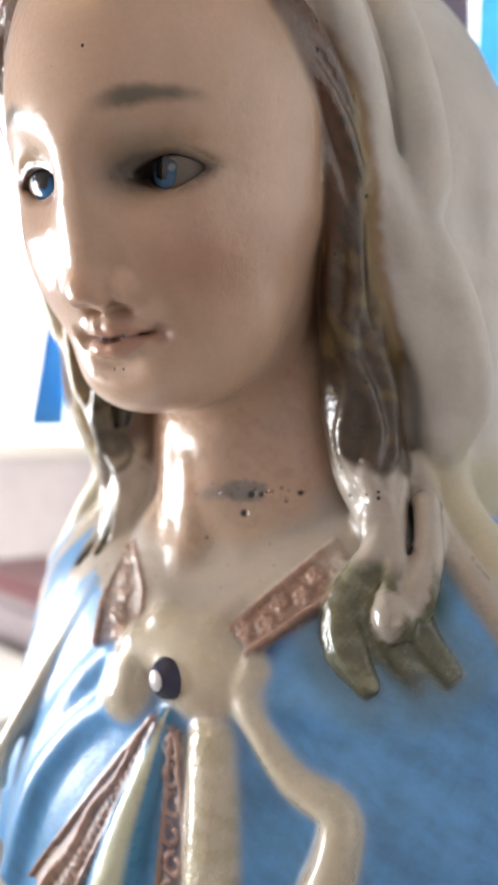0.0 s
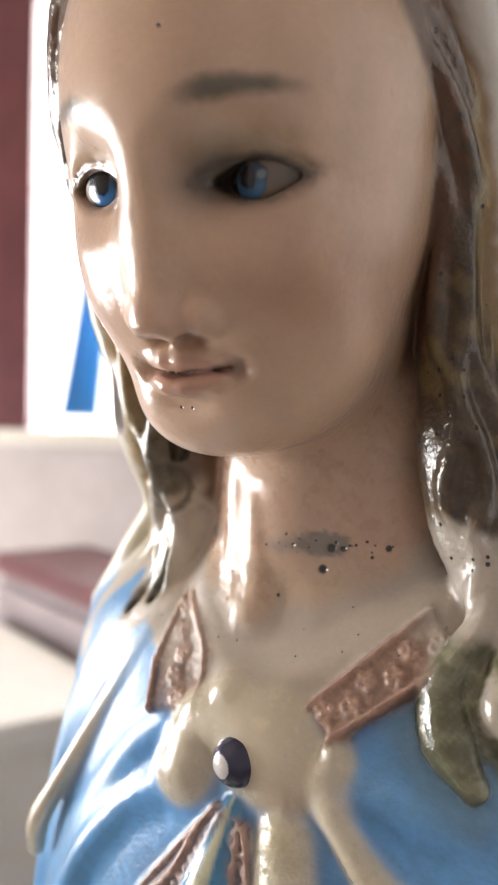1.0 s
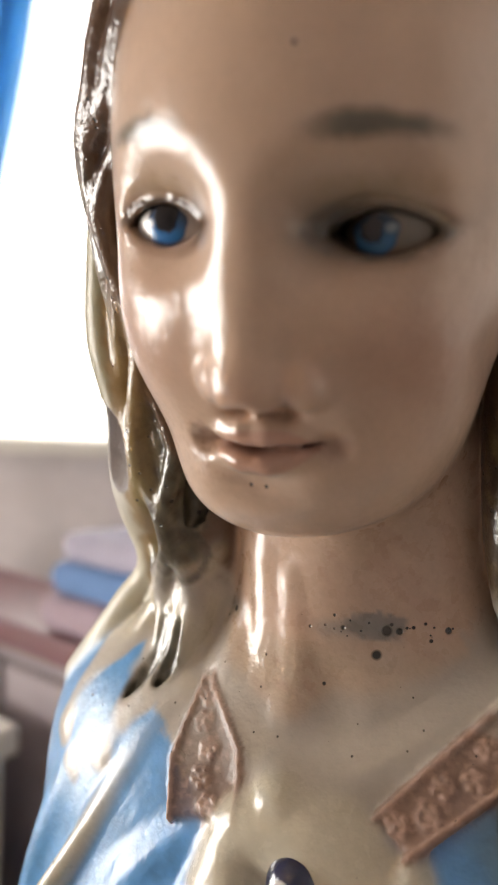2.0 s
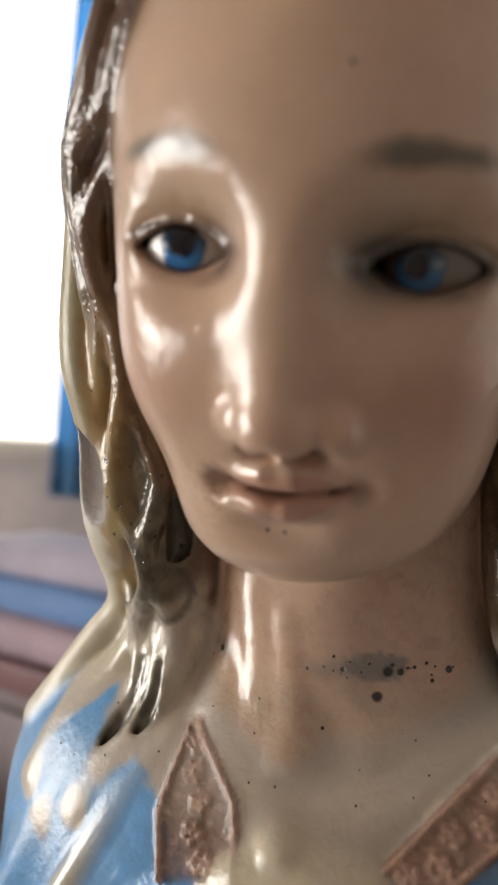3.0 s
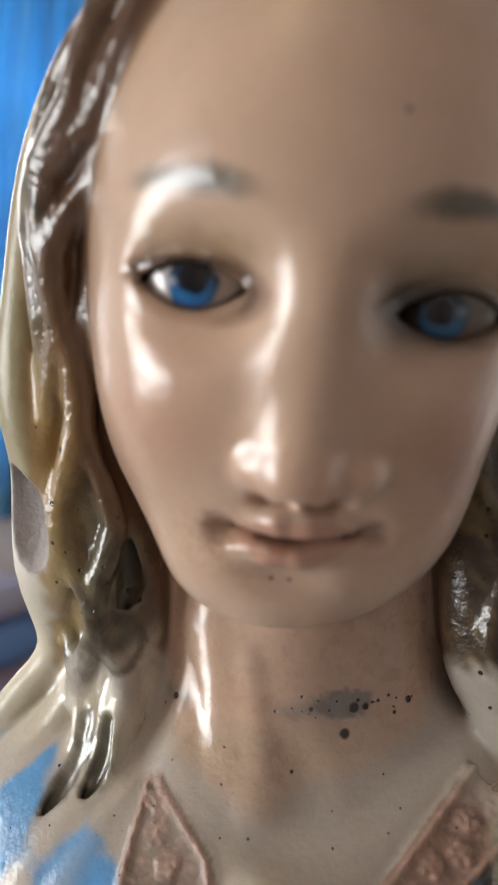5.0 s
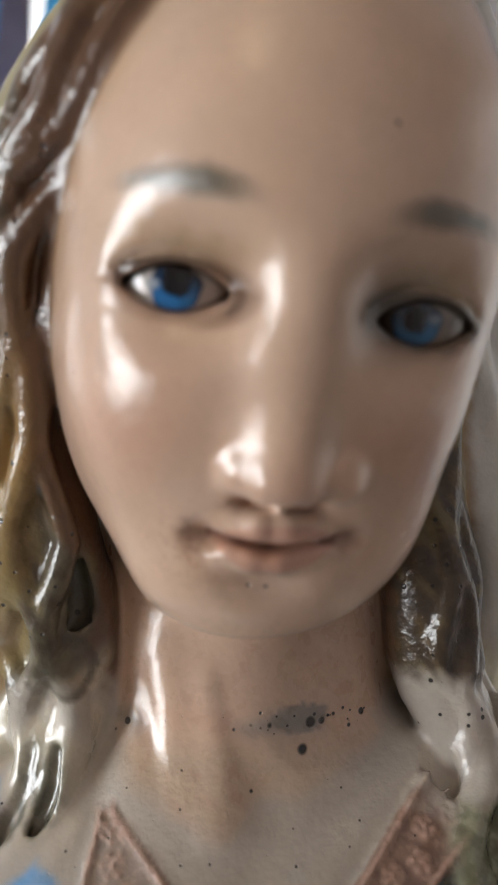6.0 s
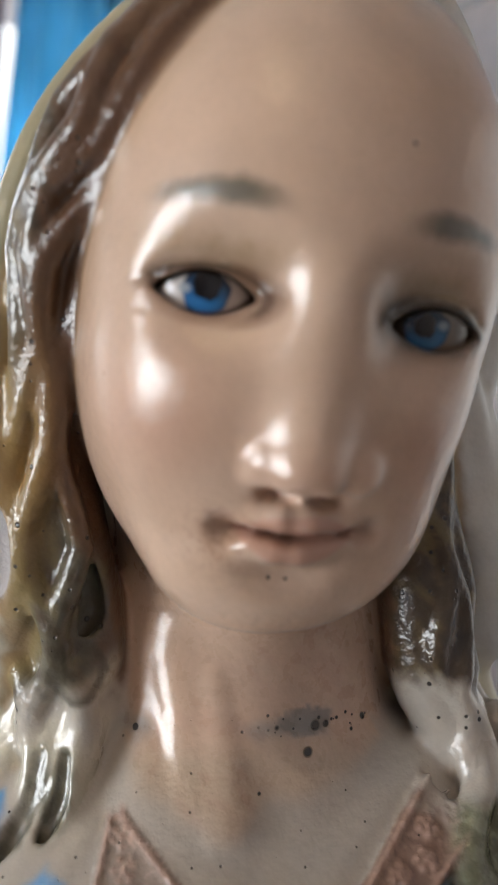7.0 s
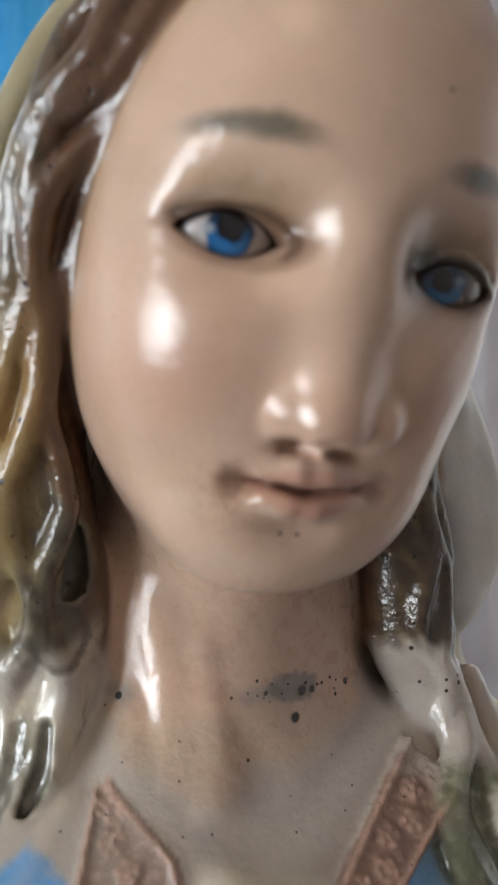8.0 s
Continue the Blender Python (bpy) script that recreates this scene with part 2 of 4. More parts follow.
def curtain(x0, x1, z0, z1, mat, label, lean=0.0, folds=7, depth=0.018, y=Y1 - 0.06):
    """A hanging cloth gathered in soft folds; lean shifts its foot sideways."""
    bm = bmesh.new()
    nx, nz = folds * 10, 24
    rows = []
    for k in range(nz + 1):
        s = k / nz
        rows.append([bm.verts.new((x0 + (x1 - x0) * i / nx + lean * (1 - s) + 0.006 * math.sin(9 * s + i * 0.3), y + depth * math.sin(2 * math.pi * folds * i / nx + 0.8 * math.sin(4 * s)), z0 + (z1 - z0) * s)) for i in range(nx + 1)])
    for k in range(nz):
        for i in range(nx):
            bm.faces.new((rows[k][i], rows[k][i + 1], rows[k + 1][i + 1], rows[k + 1][i]))
    ob = mesh_object("curtain", bm, mat, True)
    th = ob.modifiers.new("cloth", "SOLIDIFY")
    th.thickness = 0.0012
    return tagged(ob, label, "curtain", "curtains at the window")


curtain(-0.285, -0.215, 1.33, 2.58, BLUE_CLOTH, "narrow blue curtain gathered aside before a bright window", -0.15, 3)
curtain(-0.02, 0.365, 1.20, 2.58, BLUE_CLOTH, "deep blue curtain hanging before a bright window", -0.03, 8, 0.018, Y1 - 0.115)
curtain(0.455, 1.08, 1.31, 2.58, SKY_CLOTH, "sky blue curtain lit from behind", 0, 9)


def curtain_rod():
    bm = bmesh.new()
    bmesh.ops.create_cone(bm, cap_ends=True, segments=16, radius1=0.009, radius2=0.009, depth=1.8, matrix=pose(0.27, Y1 - 0.06, 2.595, 0, 90, 0))
    return tagged(mesh_object("curtain_rod", bm, DARK, True), "dark wooden rod that carries the curtains", "curtain rod", kind="structure")


curtain_rod()


def cabinet(name, m, w, d, h, body_mat, top_mat, label, category):
    ob = tagged(new(name), label, category)
    bm = bmesh.new()
    box(bm, (-w / 2, 0, 0.0), (w / 2, d, h - 0.035), 0.004)
    part("body", bm, body_mat, ob)
    bm = bmesh.new()
    box(bm, (-w / 2 - 0.012, -0.012, h - 0.034), (w / 2 + 0.012, d + 0.012, h), 0.006)
    part("top", bm, top_mat, ob)
    n = 2
    for i in range(n):
        bm = bmesh.new()
        x = -w / 2 + w * i / n
        box(bm, (x + 0.006, -0.016, 0.06), (x + w / n - 0.006, -0.001, h - 0.05), 0.003)
        door = part("door", bm, body_mat, ob)
        bm = bmesh.new()
        bmesh.ops.create_uvsphere(bm, u_segments=12, v_segments=8, radius=0.012, matrix=Matrix.Translation((x + (w / n - 0.04 if i == 0 else 0.04), -0.028, h * 0.6)))
        part("knob", bm, DARK, door, "", True)
    ob.matrix_world = m
    return ob


cabinet("cabinet", pose(-0.20, 1.05, 0, 0, 0, -49.5), 0.90, 0.16, 1.085, GREY_WOOD, MAROON, "dusty grey cupboard with a maroon painted top", "cupboard")
cabinet("side_cabinet", pose(-0.64, 0.873, 0, 0, 0, -49.5), 0.50, 0.38, 1.0, CREAM, CREAM, "low cream laminate cupboard beside the table", "cupboard")


def folded_cloths():
    """Loose cloths laid on top of one another on the cupboard."""
    z = 1.086
    base = pose(-0.02, 0.93, 0, 0, 0, -49.5)
    for w, d, h, mat, label in ((0.30, 0.14, 0.045, MAUVE, "folded mauve cloth lying on a cupboard"), (0.27, 0.13, 0.04, BLUE_PLAIN, "folded blue cloth lying on a mauve one"),
                                (0.24, 0.12, 0.035, PALE_CLOTH, "folded pale lilac cloth on top of a small pile")):
        bm = bmesh.new()
        box(bm, (-w / 2, -d / 2, 0), (w / 2, d / 2, h), h * 0.4)
        bmesh.ops.subdivide_edges(bm, edges=bm.edges[:], cuts=2, use_grid_fill=True)
        for v in bm.verts:
            v.co += 0.004 * Vector(noise.noise_vector(v.co * 18)) * (1 if v.co.z > 0.004 else 0)
        ob = mesh_object("folded_cloth", bm, mat, True)
        ob.matrix_world = base @ Matrix.Translation((0, 0, z))
        tagged(ob, label, "cloth", "pile of folded cloths")
        z += h - 0.001


folded_cloths()


def pendant():
    ob = tagged(new("pendant_lamp"), "bare warm bulb on a short black cord", "lamp")
    ob.location = (-1.035, -0.42, 2.7)
    bm = bmesh.new()
    bmesh.ops.create_cone(bm, cap_ends=True, segments=12, radius1=0.003, radius2=0.003, depth=0.16, matrix=Matrix.Translation((0, 0, -0.08)))
    part("cord", bm, DARK, ob)
    bm = bmesh.new()
    bmesh.ops.create_cone(bm, cap_ends=True, segments=20, radius1=0.018, radius2=0.012, depth=0.05, matrix=Matrix.Translation((0, 0, -0.185)))
    part("socket", bm, DARK, ob, "", True)
    bm = bmesh.new()
    bmesh.ops.create_uvsphere(bm, u_segments=24, v_segments=16, radius=0.03, matrix=Matrix.Translation((0, 0, -0.245)) @ Matrix.Diagonal((1, 1, 1.25, 1)))
    part("bulb", bm, BULB, ob, "glowing warm bulb", True)
    return ob


pendant()


def table():
    ob = tagged(new("table"), "cream laminate table that carries the statue", "table")
    bm = bmesh.new()
    box(bm, (-0.42, -0.1, 0.57), (0.75, 0.68, 0.61), 0.006)
    part("tabletop", bm, CREAM, ob)
    for x in (-0.4, 0.7):
        for y in (-0.05, 0.63):
            bm = bmesh.new()
            box(bm, (x - 0.025, y - 0.025, 0), (x + 0.025, y + 0.025, 0.57), 0.004)
            part("leg", bm, GREY_WOOD, ob)
    return ob


table()


# ---- the statue, carved as one solid, in millimetres about the neck ----
def unit(v):
    return v / np.linalg.norm(v)


HEAD_UP = unit(np.array([math.sin(radians(4)), math.tan(radians(17)), 1.0]))
HEAD_A = unit(np.array([1.0, 0, -math.tan(radians(4))]))
HEAD_A = unit(HEAD_A - HEAD_UP * (HEAD_A @ HEAD_UP))
HEAD_B = np.cross(HEAD_UP, HEAD_A)
HEAD_B = HEAD_B if HEAD_B[1] > 0 else -HEAD_B
HEAD_M = np.stack([HEAD_A, HEAD_B, HEAD_UP])
HEAD_C = np.array([-4.0, 25.0, 62.0])


def to_head(p):
    return (p - HEAD_C.astype(np.float32)) @ HEAD_M.T.astype(np.float32)


def from_head(q):
    return np.asarray(q, float) @ HEAD_M + HEAD_C


def ellipsoid(p, c, r):
    r = np.array(r, np.float32)
    q = (p - np.array(c, np.float32)) / r
    k0 = np.sqrt(np.einsum("ij,ij->i", q, q))
    q = q / r
    k1 = np.sqrt(np.einsum("ij,ij->i", q, q)) + 1e-9
    return k0 * (k0 - 1) / k1


def smin(a, b, k):
    h = np.maximum(k - np.abs(a - b), 0) / k
    return np.minimum(a, b) - h * h * k * 0.25


def smax(a, b, k):
    return -smin(-a, -b, k)


def capsule(p, a, b, ra, rb):
    a, b = np.array(a, np.float32), np.array(b, np.float32)
    ab = b - a
    q = p - a
    along = q @ ab
    ll = float(ab @ ab)
    t = np.clip(along / ll, 0, 1)
    far = np.einsum("ij,ij->i", q, q) - 2 * t * along + t * t * ll
    return np.sqrt(np.maximum(far, 0)) - (ra + (rb - ra) * t)


def spline(pts, n):
    """A smooth curve (Catmull-Rom) through points of (u, v, z, radius)."""
    P = np.array(pts, float)
    P = np.vstack([2 * P[0] - P[1], P, 2 * P[-1] - P[-2]])
    out = []
    for i in range(1, len(P) - 2):
        for s in np.linspace(0, 1, n, endpoint=False):
            out.append(0.5 * (2 * P[i] + (P[i + 1] - P[i - 1]) * s + (2 * P[i - 1] - 5 * P[i] + 4 * P[i + 1] - P[i + 2]) * s * s
                              + (3 * P[i] - P[i - 1] - 3 * P[i + 1] + P[i + 2]) * s ** 3))
    out.append(P[-2])
    return np.array(out)


KNOWN = {}


def tube(p, curve, centre, reach):
    """Distance to a tapering tube along a curve; stretches far from the block are skipped."""
    d = np.full(len(p), 1e3, np.float32)
    if id(curve) not in KNOWN:
        A, Bb = curve[:-1], curve[1:]
        KNOWN[id(curve)] = ((A[:, :3] + Bb[:, :3]) / 2, np.linalg.norm(Bb[:, :3] - A[:, :3], axis=1) / 2 + np.maximum(A[:, 3], Bb[:, 3]))
    mid, half = KNOWN[id(curve)]
    gap = mid - centre
    for i in np.flatnonzero(np.sqrt((gap * gap).sum(1)) - half < reach):
        a, b = curve[i], curve[i + 1]
        d = np.minimum(d, capsule(p, a[:3], b[:3], a[3], b[3]))
    return d


EYES = ((19.6, 25.0, 15.2), (-22.4, 25.0, 16.4))
EYE_R = 11.0


def mouth_line(a):
    """Height of the parting of the lips: level, a little lower at one corner, dipping at the middle."""
    return -23.8 + 0.045 * (a + 1.5) - 0.8 * np.exp(-((a + 2.4) / 3.5) ** 2)


def face(p):
    q = to_head(p)
    a, b, c = q.T
    d = ellipsoid(q, (-2, 0, 30), (44.5, 48.5, 56))
    d = smin(d, ellipsoid(q, (-4.6, 3.5, -6.5), (37.8, 36.5, 41)), 18)
    d = smin(d, ellipsoid(q, (-4.5, 25, -36), (17, 11, 10.5)), 18)
    for s in (-1, 1):
        d = smin(d, ellipsoid(q, (s * 16 - 2.8, 24, -2), (13, 13, 15)), 14)
        # the socket
        d = smax(d, -ellipsoid(q, (s * 20.5 - 1.5, 48.3, 17.5), (12.5, 10.5, 8.2)), 10)
    d = smin(d, ellipsoid(q, (12, 13, -25), (17, 18, 17)), 14)
    # nose: narrow bridge, round tip, small wings set close
    d = smin(d, capsule(q, (-1.5, 39.4, 25), (-2.4, 43.8, -8), 4.9, 6.0), 7)
    d = smin(d, ellipsoid(q, (-2.2, 45.0, -11.6), (6.0, 5.6, 4.9)), 4)
    for s in (-1, 1):
        d = smin(d, ellipsoid(q, (s * 8.4 - 0.6, 40.4, -10.8), (4.3, 6.0, 4.8)), 2)
        d = smax(d, -ellipsoid(q, (s * 4.6 - 1.6, 42.0, -17.0), (3.2, 4.6, 1.5)), 2.5)
    # mouth: bowed upper lip, short full lower lip, deep corners
    line = mouth_line(a)
    for s in (-1, 1):
        d = smin(d, capsule(q, (s * 2.6 - 2.2, 40.6, -21.2), (s * 10.0 - 1.6, 37.2, -22.8), 2.4, 1.1), 3.5)
        d = smin(d, capsule(q, (s * 2.4 - 3.0, 39.3, -27.4), (s * 6.4 - 2.8, 37.9, -26.4), 3.2, 2.2), 2.8)
    for ca, cc in ((12.2, -23.3), (-14.6, -24.6)):
        d = smax(d, -ellipsoid(q, (ca, 39.0, cc), (2.6, 3.4, 2.0)), 3)
    d = smax(d, -capsule(q, (-2.0, 47.2, -15), (-2.4, 46.6, -18.2), 1.9, 2.3), 3)
    groove = np.maximum(np.maximum(np.abs(c - line) - 0.25, np.abs(a + 1.6) - 11), 35 - b)
    d = smax(d, -groove, 2.4)
    d = smax(d, -ellipsoid(q, (-3.2, 43.0, -33.2), (9, 4.9, 2.6)), 5)
    # lids
    for i, (ea, eb, ec) in enumerate(EYES):
        x, z = a - ea, c - ec
        ball = ellipsoid(q, (ea, eb, ec), (EYE_R + 1.3,) * 3)
        crease = ellipsoid(q, (ea, eb, ec + 0.6), (EYE_R + 0.3,) * 3)
        curve = 1 - (x / 9.3) ** 2
        up, low = 4.1 * curve, -3.6 * curve
        gap = np.maximum(z - up, low - z)
        gap = np.maximum(gap, 20 - b)
        lid = smax(ball, -gap, 1.3)
        d = smin(d, np.maximum(lid, -(z + 10)), 2.2)
        d = smax(d, -np.maximum(gap, crease - 6), 1.2)
        # fold over the upper lid
        fold = np.abs(np.sqrt((x / 1.45) ** 2 + (z * 1.02 + 1.2) ** 2) - 7.4) + 0.4
        d = smax(d, -np.maximum(np.maximum(fold, 22 - b), 2.5 - z), 3.2)
    return d


NECK = spline([(-7, -14, 45, 29), (-7, -19, 5, 32.5), (-6, -21, -16, 33.5), (-5, -22, -45, 36)], 4)

# soft hair and veil, each a line of u, v, z and thickness
HAIR_LEFT = spline([(-7, 57, 133, 8), (-27, 58, 121, 8.5), (-44, 48, 104, 8), (-53, 35, 84, 6.5), (-54, 19, 57, 7), (-52, 7, 28, 10.5), (-48, -1, 5, 12), (-46, -7, -18, 12)], 4)
HAIR_RIGHT = spline([(-7, 57, 133, 8), (13, 55, 122, 9), (29, 41, 108, 9), (36.5, 21, 88, 7.5), (36, 6, 62, 7), (36, 2, 36, 9), (38, 1, 14, 11), (40, 0, -6, 10), (44, 2, -18, 7.5), (48, 5, -30, 5)], 4)
VEIL_LEFT = spline([(-12, 46, 146, 6), (-34, 46, 134, 5.5), (-52, 37, 118, 5), (-62, 29, 99, 5), (-66, 22, 76, 5.5), (-68, 16, 54, 6.5), (-65, 10, 38, 6.5), (-67, 3, 14, 6.5), (-65, -6, -8, 5), (-76, -8, -24, 5), (-92, -10, -46, 5)], 4)
VEIL_RIGHT = spline([(-2, 46, 152, 6), (20, 46, 144, 6), (38, 32, 128, 6), (45, 18, 104, 6), (45, 6, 78, 6), (44, -1, 56, 6), (50, -4, 40, 6), (58, -7, 24, 6), (59, -13, 4, 6.5), (57, -18, -8, 8), (63, -18, -24, 8), (79, -10, -40, 8), (96, -6, -58, 8), (112, -8, -84, 8)], 4)


VEIL_FOLDS = [spline(c, 4) for c in (
    [(42, 10, 142, 4), (50, 5, 122, 5.5), (56, 0, 99, 6), (58, -5, 77, 6), (56, -5, 63, 5.5), (62, -6, 48, 6), (67, -7, 32, 6), (69, -10, 16, 5.5), (67, -12, 8, 5), (61, -10, 2, 4)],
    [(47, 4, 74, 3), (52, 2, 62, 3.4), (57, -2, 46, 3.4), (62, -6, 30, 3)],
)]
VEIL_HOLLOW = spline([(50, 16, 104, 3), (52, 11, 84, 4), (50, 9, 70, 3)], 4)


VEIL_GROOVE = spline([(60, -4, 150, 6), (69, -10, 114, 8), (73, -16, 86, 8), (71, -18, 66, 9), (78, -20, 46, 10), (83, -23, 22, 10), (80, -26, 6, 9)], 4)
GROOVES = [spline(c, 3) for c in (
    [(-49, 9, -22, 1.2), (-50, 11, -31, 1.8), (-54, 11, -41, 1.2)],
    [(-55, 7, -22, 1.2), (-57, 9, -32, 1.8), (-62, 10, -43, 1.5), (-70, 12, -57, 1.0)],
    [(-46, 11, 20, 2.0), (-45, 9, 10, 3.2), (-47, 8, 5, 2.0)],
)]


def strands(base, n, seed, out, spread, r0, wave, start=0.0, end=1.0):
    rng = random.Random(seed)
    made = []
    core = np.array([-4, 0, 0])
    for i in range(n):
        ph, fr, side = rng.uniform(0, 6.28), rng.uniform(1.2, 2.6), (i + 0.5) / n * 2 - 1
        rows = []
        m = len(base)
        for j in range(int(start * (m - 1)), int(end * (m - 1)) + 1, 2):
            q = base[j]
            t = unit(base[min(j + 1, m - 1)][:3] - base[max(j - 1, 0)][:3])
            o = q[:3] - (core + np.array([0, 0, q[2]]))
            o = unit(o - t * (o @ t))
            w = np.cross(t, o)
            ang = side * spread + wave * math.sin(ph + fr * j / m * 12)
            rows.append((*(q[:3] + (o * math.cos(ang) + w * math.sin(ang)) * (q[3] + out)), r0 * (0.75 + 0.4 * rng.random())))
        made.append(spline(rows, 2))
    return made


STRANDS_L = strands(HAIR_LEFT, 7, 3, 1.2, 1.8, 3.0, 0.34)
STRANDS_R = strands(HAIR_RIGHT, 7, 5, -0.4, 1.7, 2.8, 0.28)

def locks(paths, gap, thick):
    """Each lock is three strands lying side by side that cross a little."""
    made = []
    for n, path in enumerate(paths):
        core = spline(path, 3)
        for k in (-1, 0, 1):
            rows = []
            for i, q in enumerate(core):
                t = unit(core[min(i + 1, len(core) - 1)][:3] - core[max(i - 1, 0)][:3])
                side = unit(np.cross(t, np.array([0.0, 1, 0.35])))
                turn = math.cos(i * 0.55 + n)
                rows.append((*(q[:3] + side * k * gap * q[3] * (0.7 + 0.3 * turn) + np.array([0, 0.35 * q[3] * (1 - abs(k)), 0])), q[3] * thick))
            made.append(np.array(rows))
    return made


CURLS = locks((
    [(47, 2, -14, 5), (49, 10, -28, 5), (44, 15, -36, 4.8), (41, 19, -45, 5), (44, 23, -55, 5), (51, 24, -64, 3.2)],
    [(50, 7, -24, 4), (54, 13, -35, 4), (55, 18, -45, 6.4), (56, 19, -50, 4.6)],
    [(58, -1, -16, 4), (61, 6, -30, 4.8), (60, 12, -38, 5.4), (60, 14, -44, 4.4)],
    [(59, 11, -45, 4.4), (63, 14, -54, 4.6), (69, 14, -61, 3.2)],
    [(50, 17, -50, 3), (57, 18, -57, 3.6), (62, 16, -64, 2.8)],
    [(47, 12, -36, 4), (49, 16, -46, 4.4), (52, 18, -56, 3.4)],
), 0.62, 0.62)
CURLS_LEFT = locks((
    [(-52, 0, -14, 5), (-54, 4, -26, 4.5), (-57, 3, -36, 4.5), (-66, 4, -48, 4), (-76, 10, -66, 3)],
    [(-46, 3, -14, 5), (-48, 8, -28, 4.5), (-52, 9, -38, 4), (-60, 10, -48, 3.5), (-66, 14, -60, 3)],
    [(-58, -5, -12, 5), (-63, -4, -24, 5), (-72, -2, -36, 4), (-84, 4, -58, 3)],
    [(-48, 2, 8, 2.2), (-51, 4, -2, 2.4), (-46, 6, -8, 2.4), (-41, 5, -1, 2.2), (-42, 3, 8, 2.2)],
), 0.75, 0.6)

# dress front: lines of u, v, z, thickness lying on the breast
STRAPS = {"lapel_r": ((40, 12.5, -33), (15, 28, -55), (0.03, 0.8, 0.56), 7.8, 6.0), "lapel_l": ((-37, 12.5, -35), (-30, 28, -61), (-0.15, 0.83, 0.5), 2.5, 17.0),
          "lace_a": ((-9, 36, -80), (-47, 42, -140), (-0.2, 0.95, 0.2), 2.5, 11.0), "lace_b": ((-2, 36, -82), (3, 43, -122), (0.0, 0.97, 0.2), 1.8, 6.5)}


def strap_at(p, key):
    """Along, across and above a strap, its half width there and its length."""
    e1, e2, up, w1, w2 = STRAPS[key]
    e1, e2 = np.array(e1, float), np.array(e2, float)
    long = np.linalg.norm(e2 - e1)
    t = (e2 - e1) / long
    up = np.array(up) - t * (t @ np.array(up))
    up /= np.linalg.norm(up)
    q = np.asarray(p, float) - e1
    x = q @ t
    return x, q @ np.cross(t, up), q @ up, np.minimum(w1 + (w2 - w1) * np.clip(x / long, 0, 1), 10.5), long


def moulding(key, x, y, w):
    """Relief of the moulded lace: raised hems with flowers, or scrolls and a row of small ribs, between them."""
    hem = np.exp(-((np.abs(y) - w + 1.0) / 0.75) ** 2)
    if key == "lace_a":
        cord = np.exp(-((y + 0.25 * w + 0.8 * np.sin(x * 0.22)) / (0.16 * w + 0.3)) ** 2)
        ribs = (0.5 + 0.5 * np.cos(x * 2.1)) * np.exp(-((y - 0.4 * w) / (0.22 * w)) ** 2)
        return np.maximum(hem, np.maximum(1.3 * cord, ribs))
    pitch = 7.5 if key == "lace_b" else 6.4
    side = np.where(np.floor(x / pitch) % 2 == 0, 1.0, -1.0) * (0.22 if key == "lapel_r" else 0.1) * w
    xi, yi = (x / pitch % 1 - 0.5) * pitch, y - side
    r, ang = np.hypot(xi, yi), np.arctan2(yi, xi)
    petal = np.exp(-((r - 2.0) / 0.8) ** 2) * (0.65 + 0.35 * np.cos(5 * ang + x * 0.3)) + np.exp(-((r / 0.8) ** 2))
    if key == "lace_b":
        petal = np.exp(-((r - 2.4 + 0.35 * ang) / 0.7) ** 2)
    return np.maximum(hem, petal)


def strap(p, key):
    x, y, h, w, long = strap_at(p, key)
    d = smax(np.maximum(-x, x - long), np.abs(y) - w, 1.5)
    d = smax(d, np.abs(h + 0.5) - 1.6, 1.5)
    return np.where(d < 4, d - 1.4 * moulding(key, x, y, w) * (h > 0), d)


COLLAR = spline([(34, 2, -28, 4), (12, 15, -46, 4.5), (-8, 22, -52, 5), (-24, 16, -46, 4), (-32, 4, -30, 4)], 4)
BROOCH = spline([(-23, 29, -75, 9), (-20, 27, -65, 8.5), (-10, 25, -62, 10.5), (3, 24, -68, 13.5), (13, 24, -70, 10)], 4)
BAND = spline([(9, 32, -84, 8), (12, 37, -100, 8), (14, 41, -120, 8), (17, 42, -150, 9)], 4)
RIBBON = spline([(-6, 35, -79, 2.5), (-10, 38, -95, 5), (-15, 41, -115, 8), (-24, 42, -150, 12)], 4)
RIB_R = spline([(17, 30, -68, 4), (22, 33, -76, 3.2), (34, 34, -88, 4), (46, 33, -94, 5), (47, 35, -104, 5.5), (43, 37, -120, 6.5), (42, 38, -150, 7)], 4)
RIB_L = spline([(-44, 9, -38, 4), (-55, 16, -56, 3.4), (-66, 20, -74, 3.2), (-80, 22, -96, 3.0), (-90, 22, -112, 3.6), (-92, 21, -122, 2.6)], 4)
FOLDS = [spline(c, 4) for c in (
    [(22, 29, -70, 1.5), (36, 27, -72, 2.5), (50, 20, -74, 1.5)],
    [(-30, 31, -80, 2), (-46, 31, -92, 3), (-62, 31, -112, 4), (-76, 28, -145, 5)],
    [(-34, 26, -66, 2), (-50, 26, -82, 3), (-70, 22, -112, 4), (-84, 18, -145, 5)],
    [(-62, 2, -42, 3), (-78, 6, -66, 4), (-92, 8, -96, 4), (-100, 8, -145, 5)],
)]
RIB_M = spline([(52, -9, -6, 3), (57, -6, -18, 4), (64, -2, -29, 4), (72, 1, -38, 4), (82, 2, -50, 4.5), (97, -1, -72, 5)], 4)
CHIPS = ((-68.5, 14, 25, 7, 6, 14), (-74, 34, 99, 4.5, 4.5, 5))


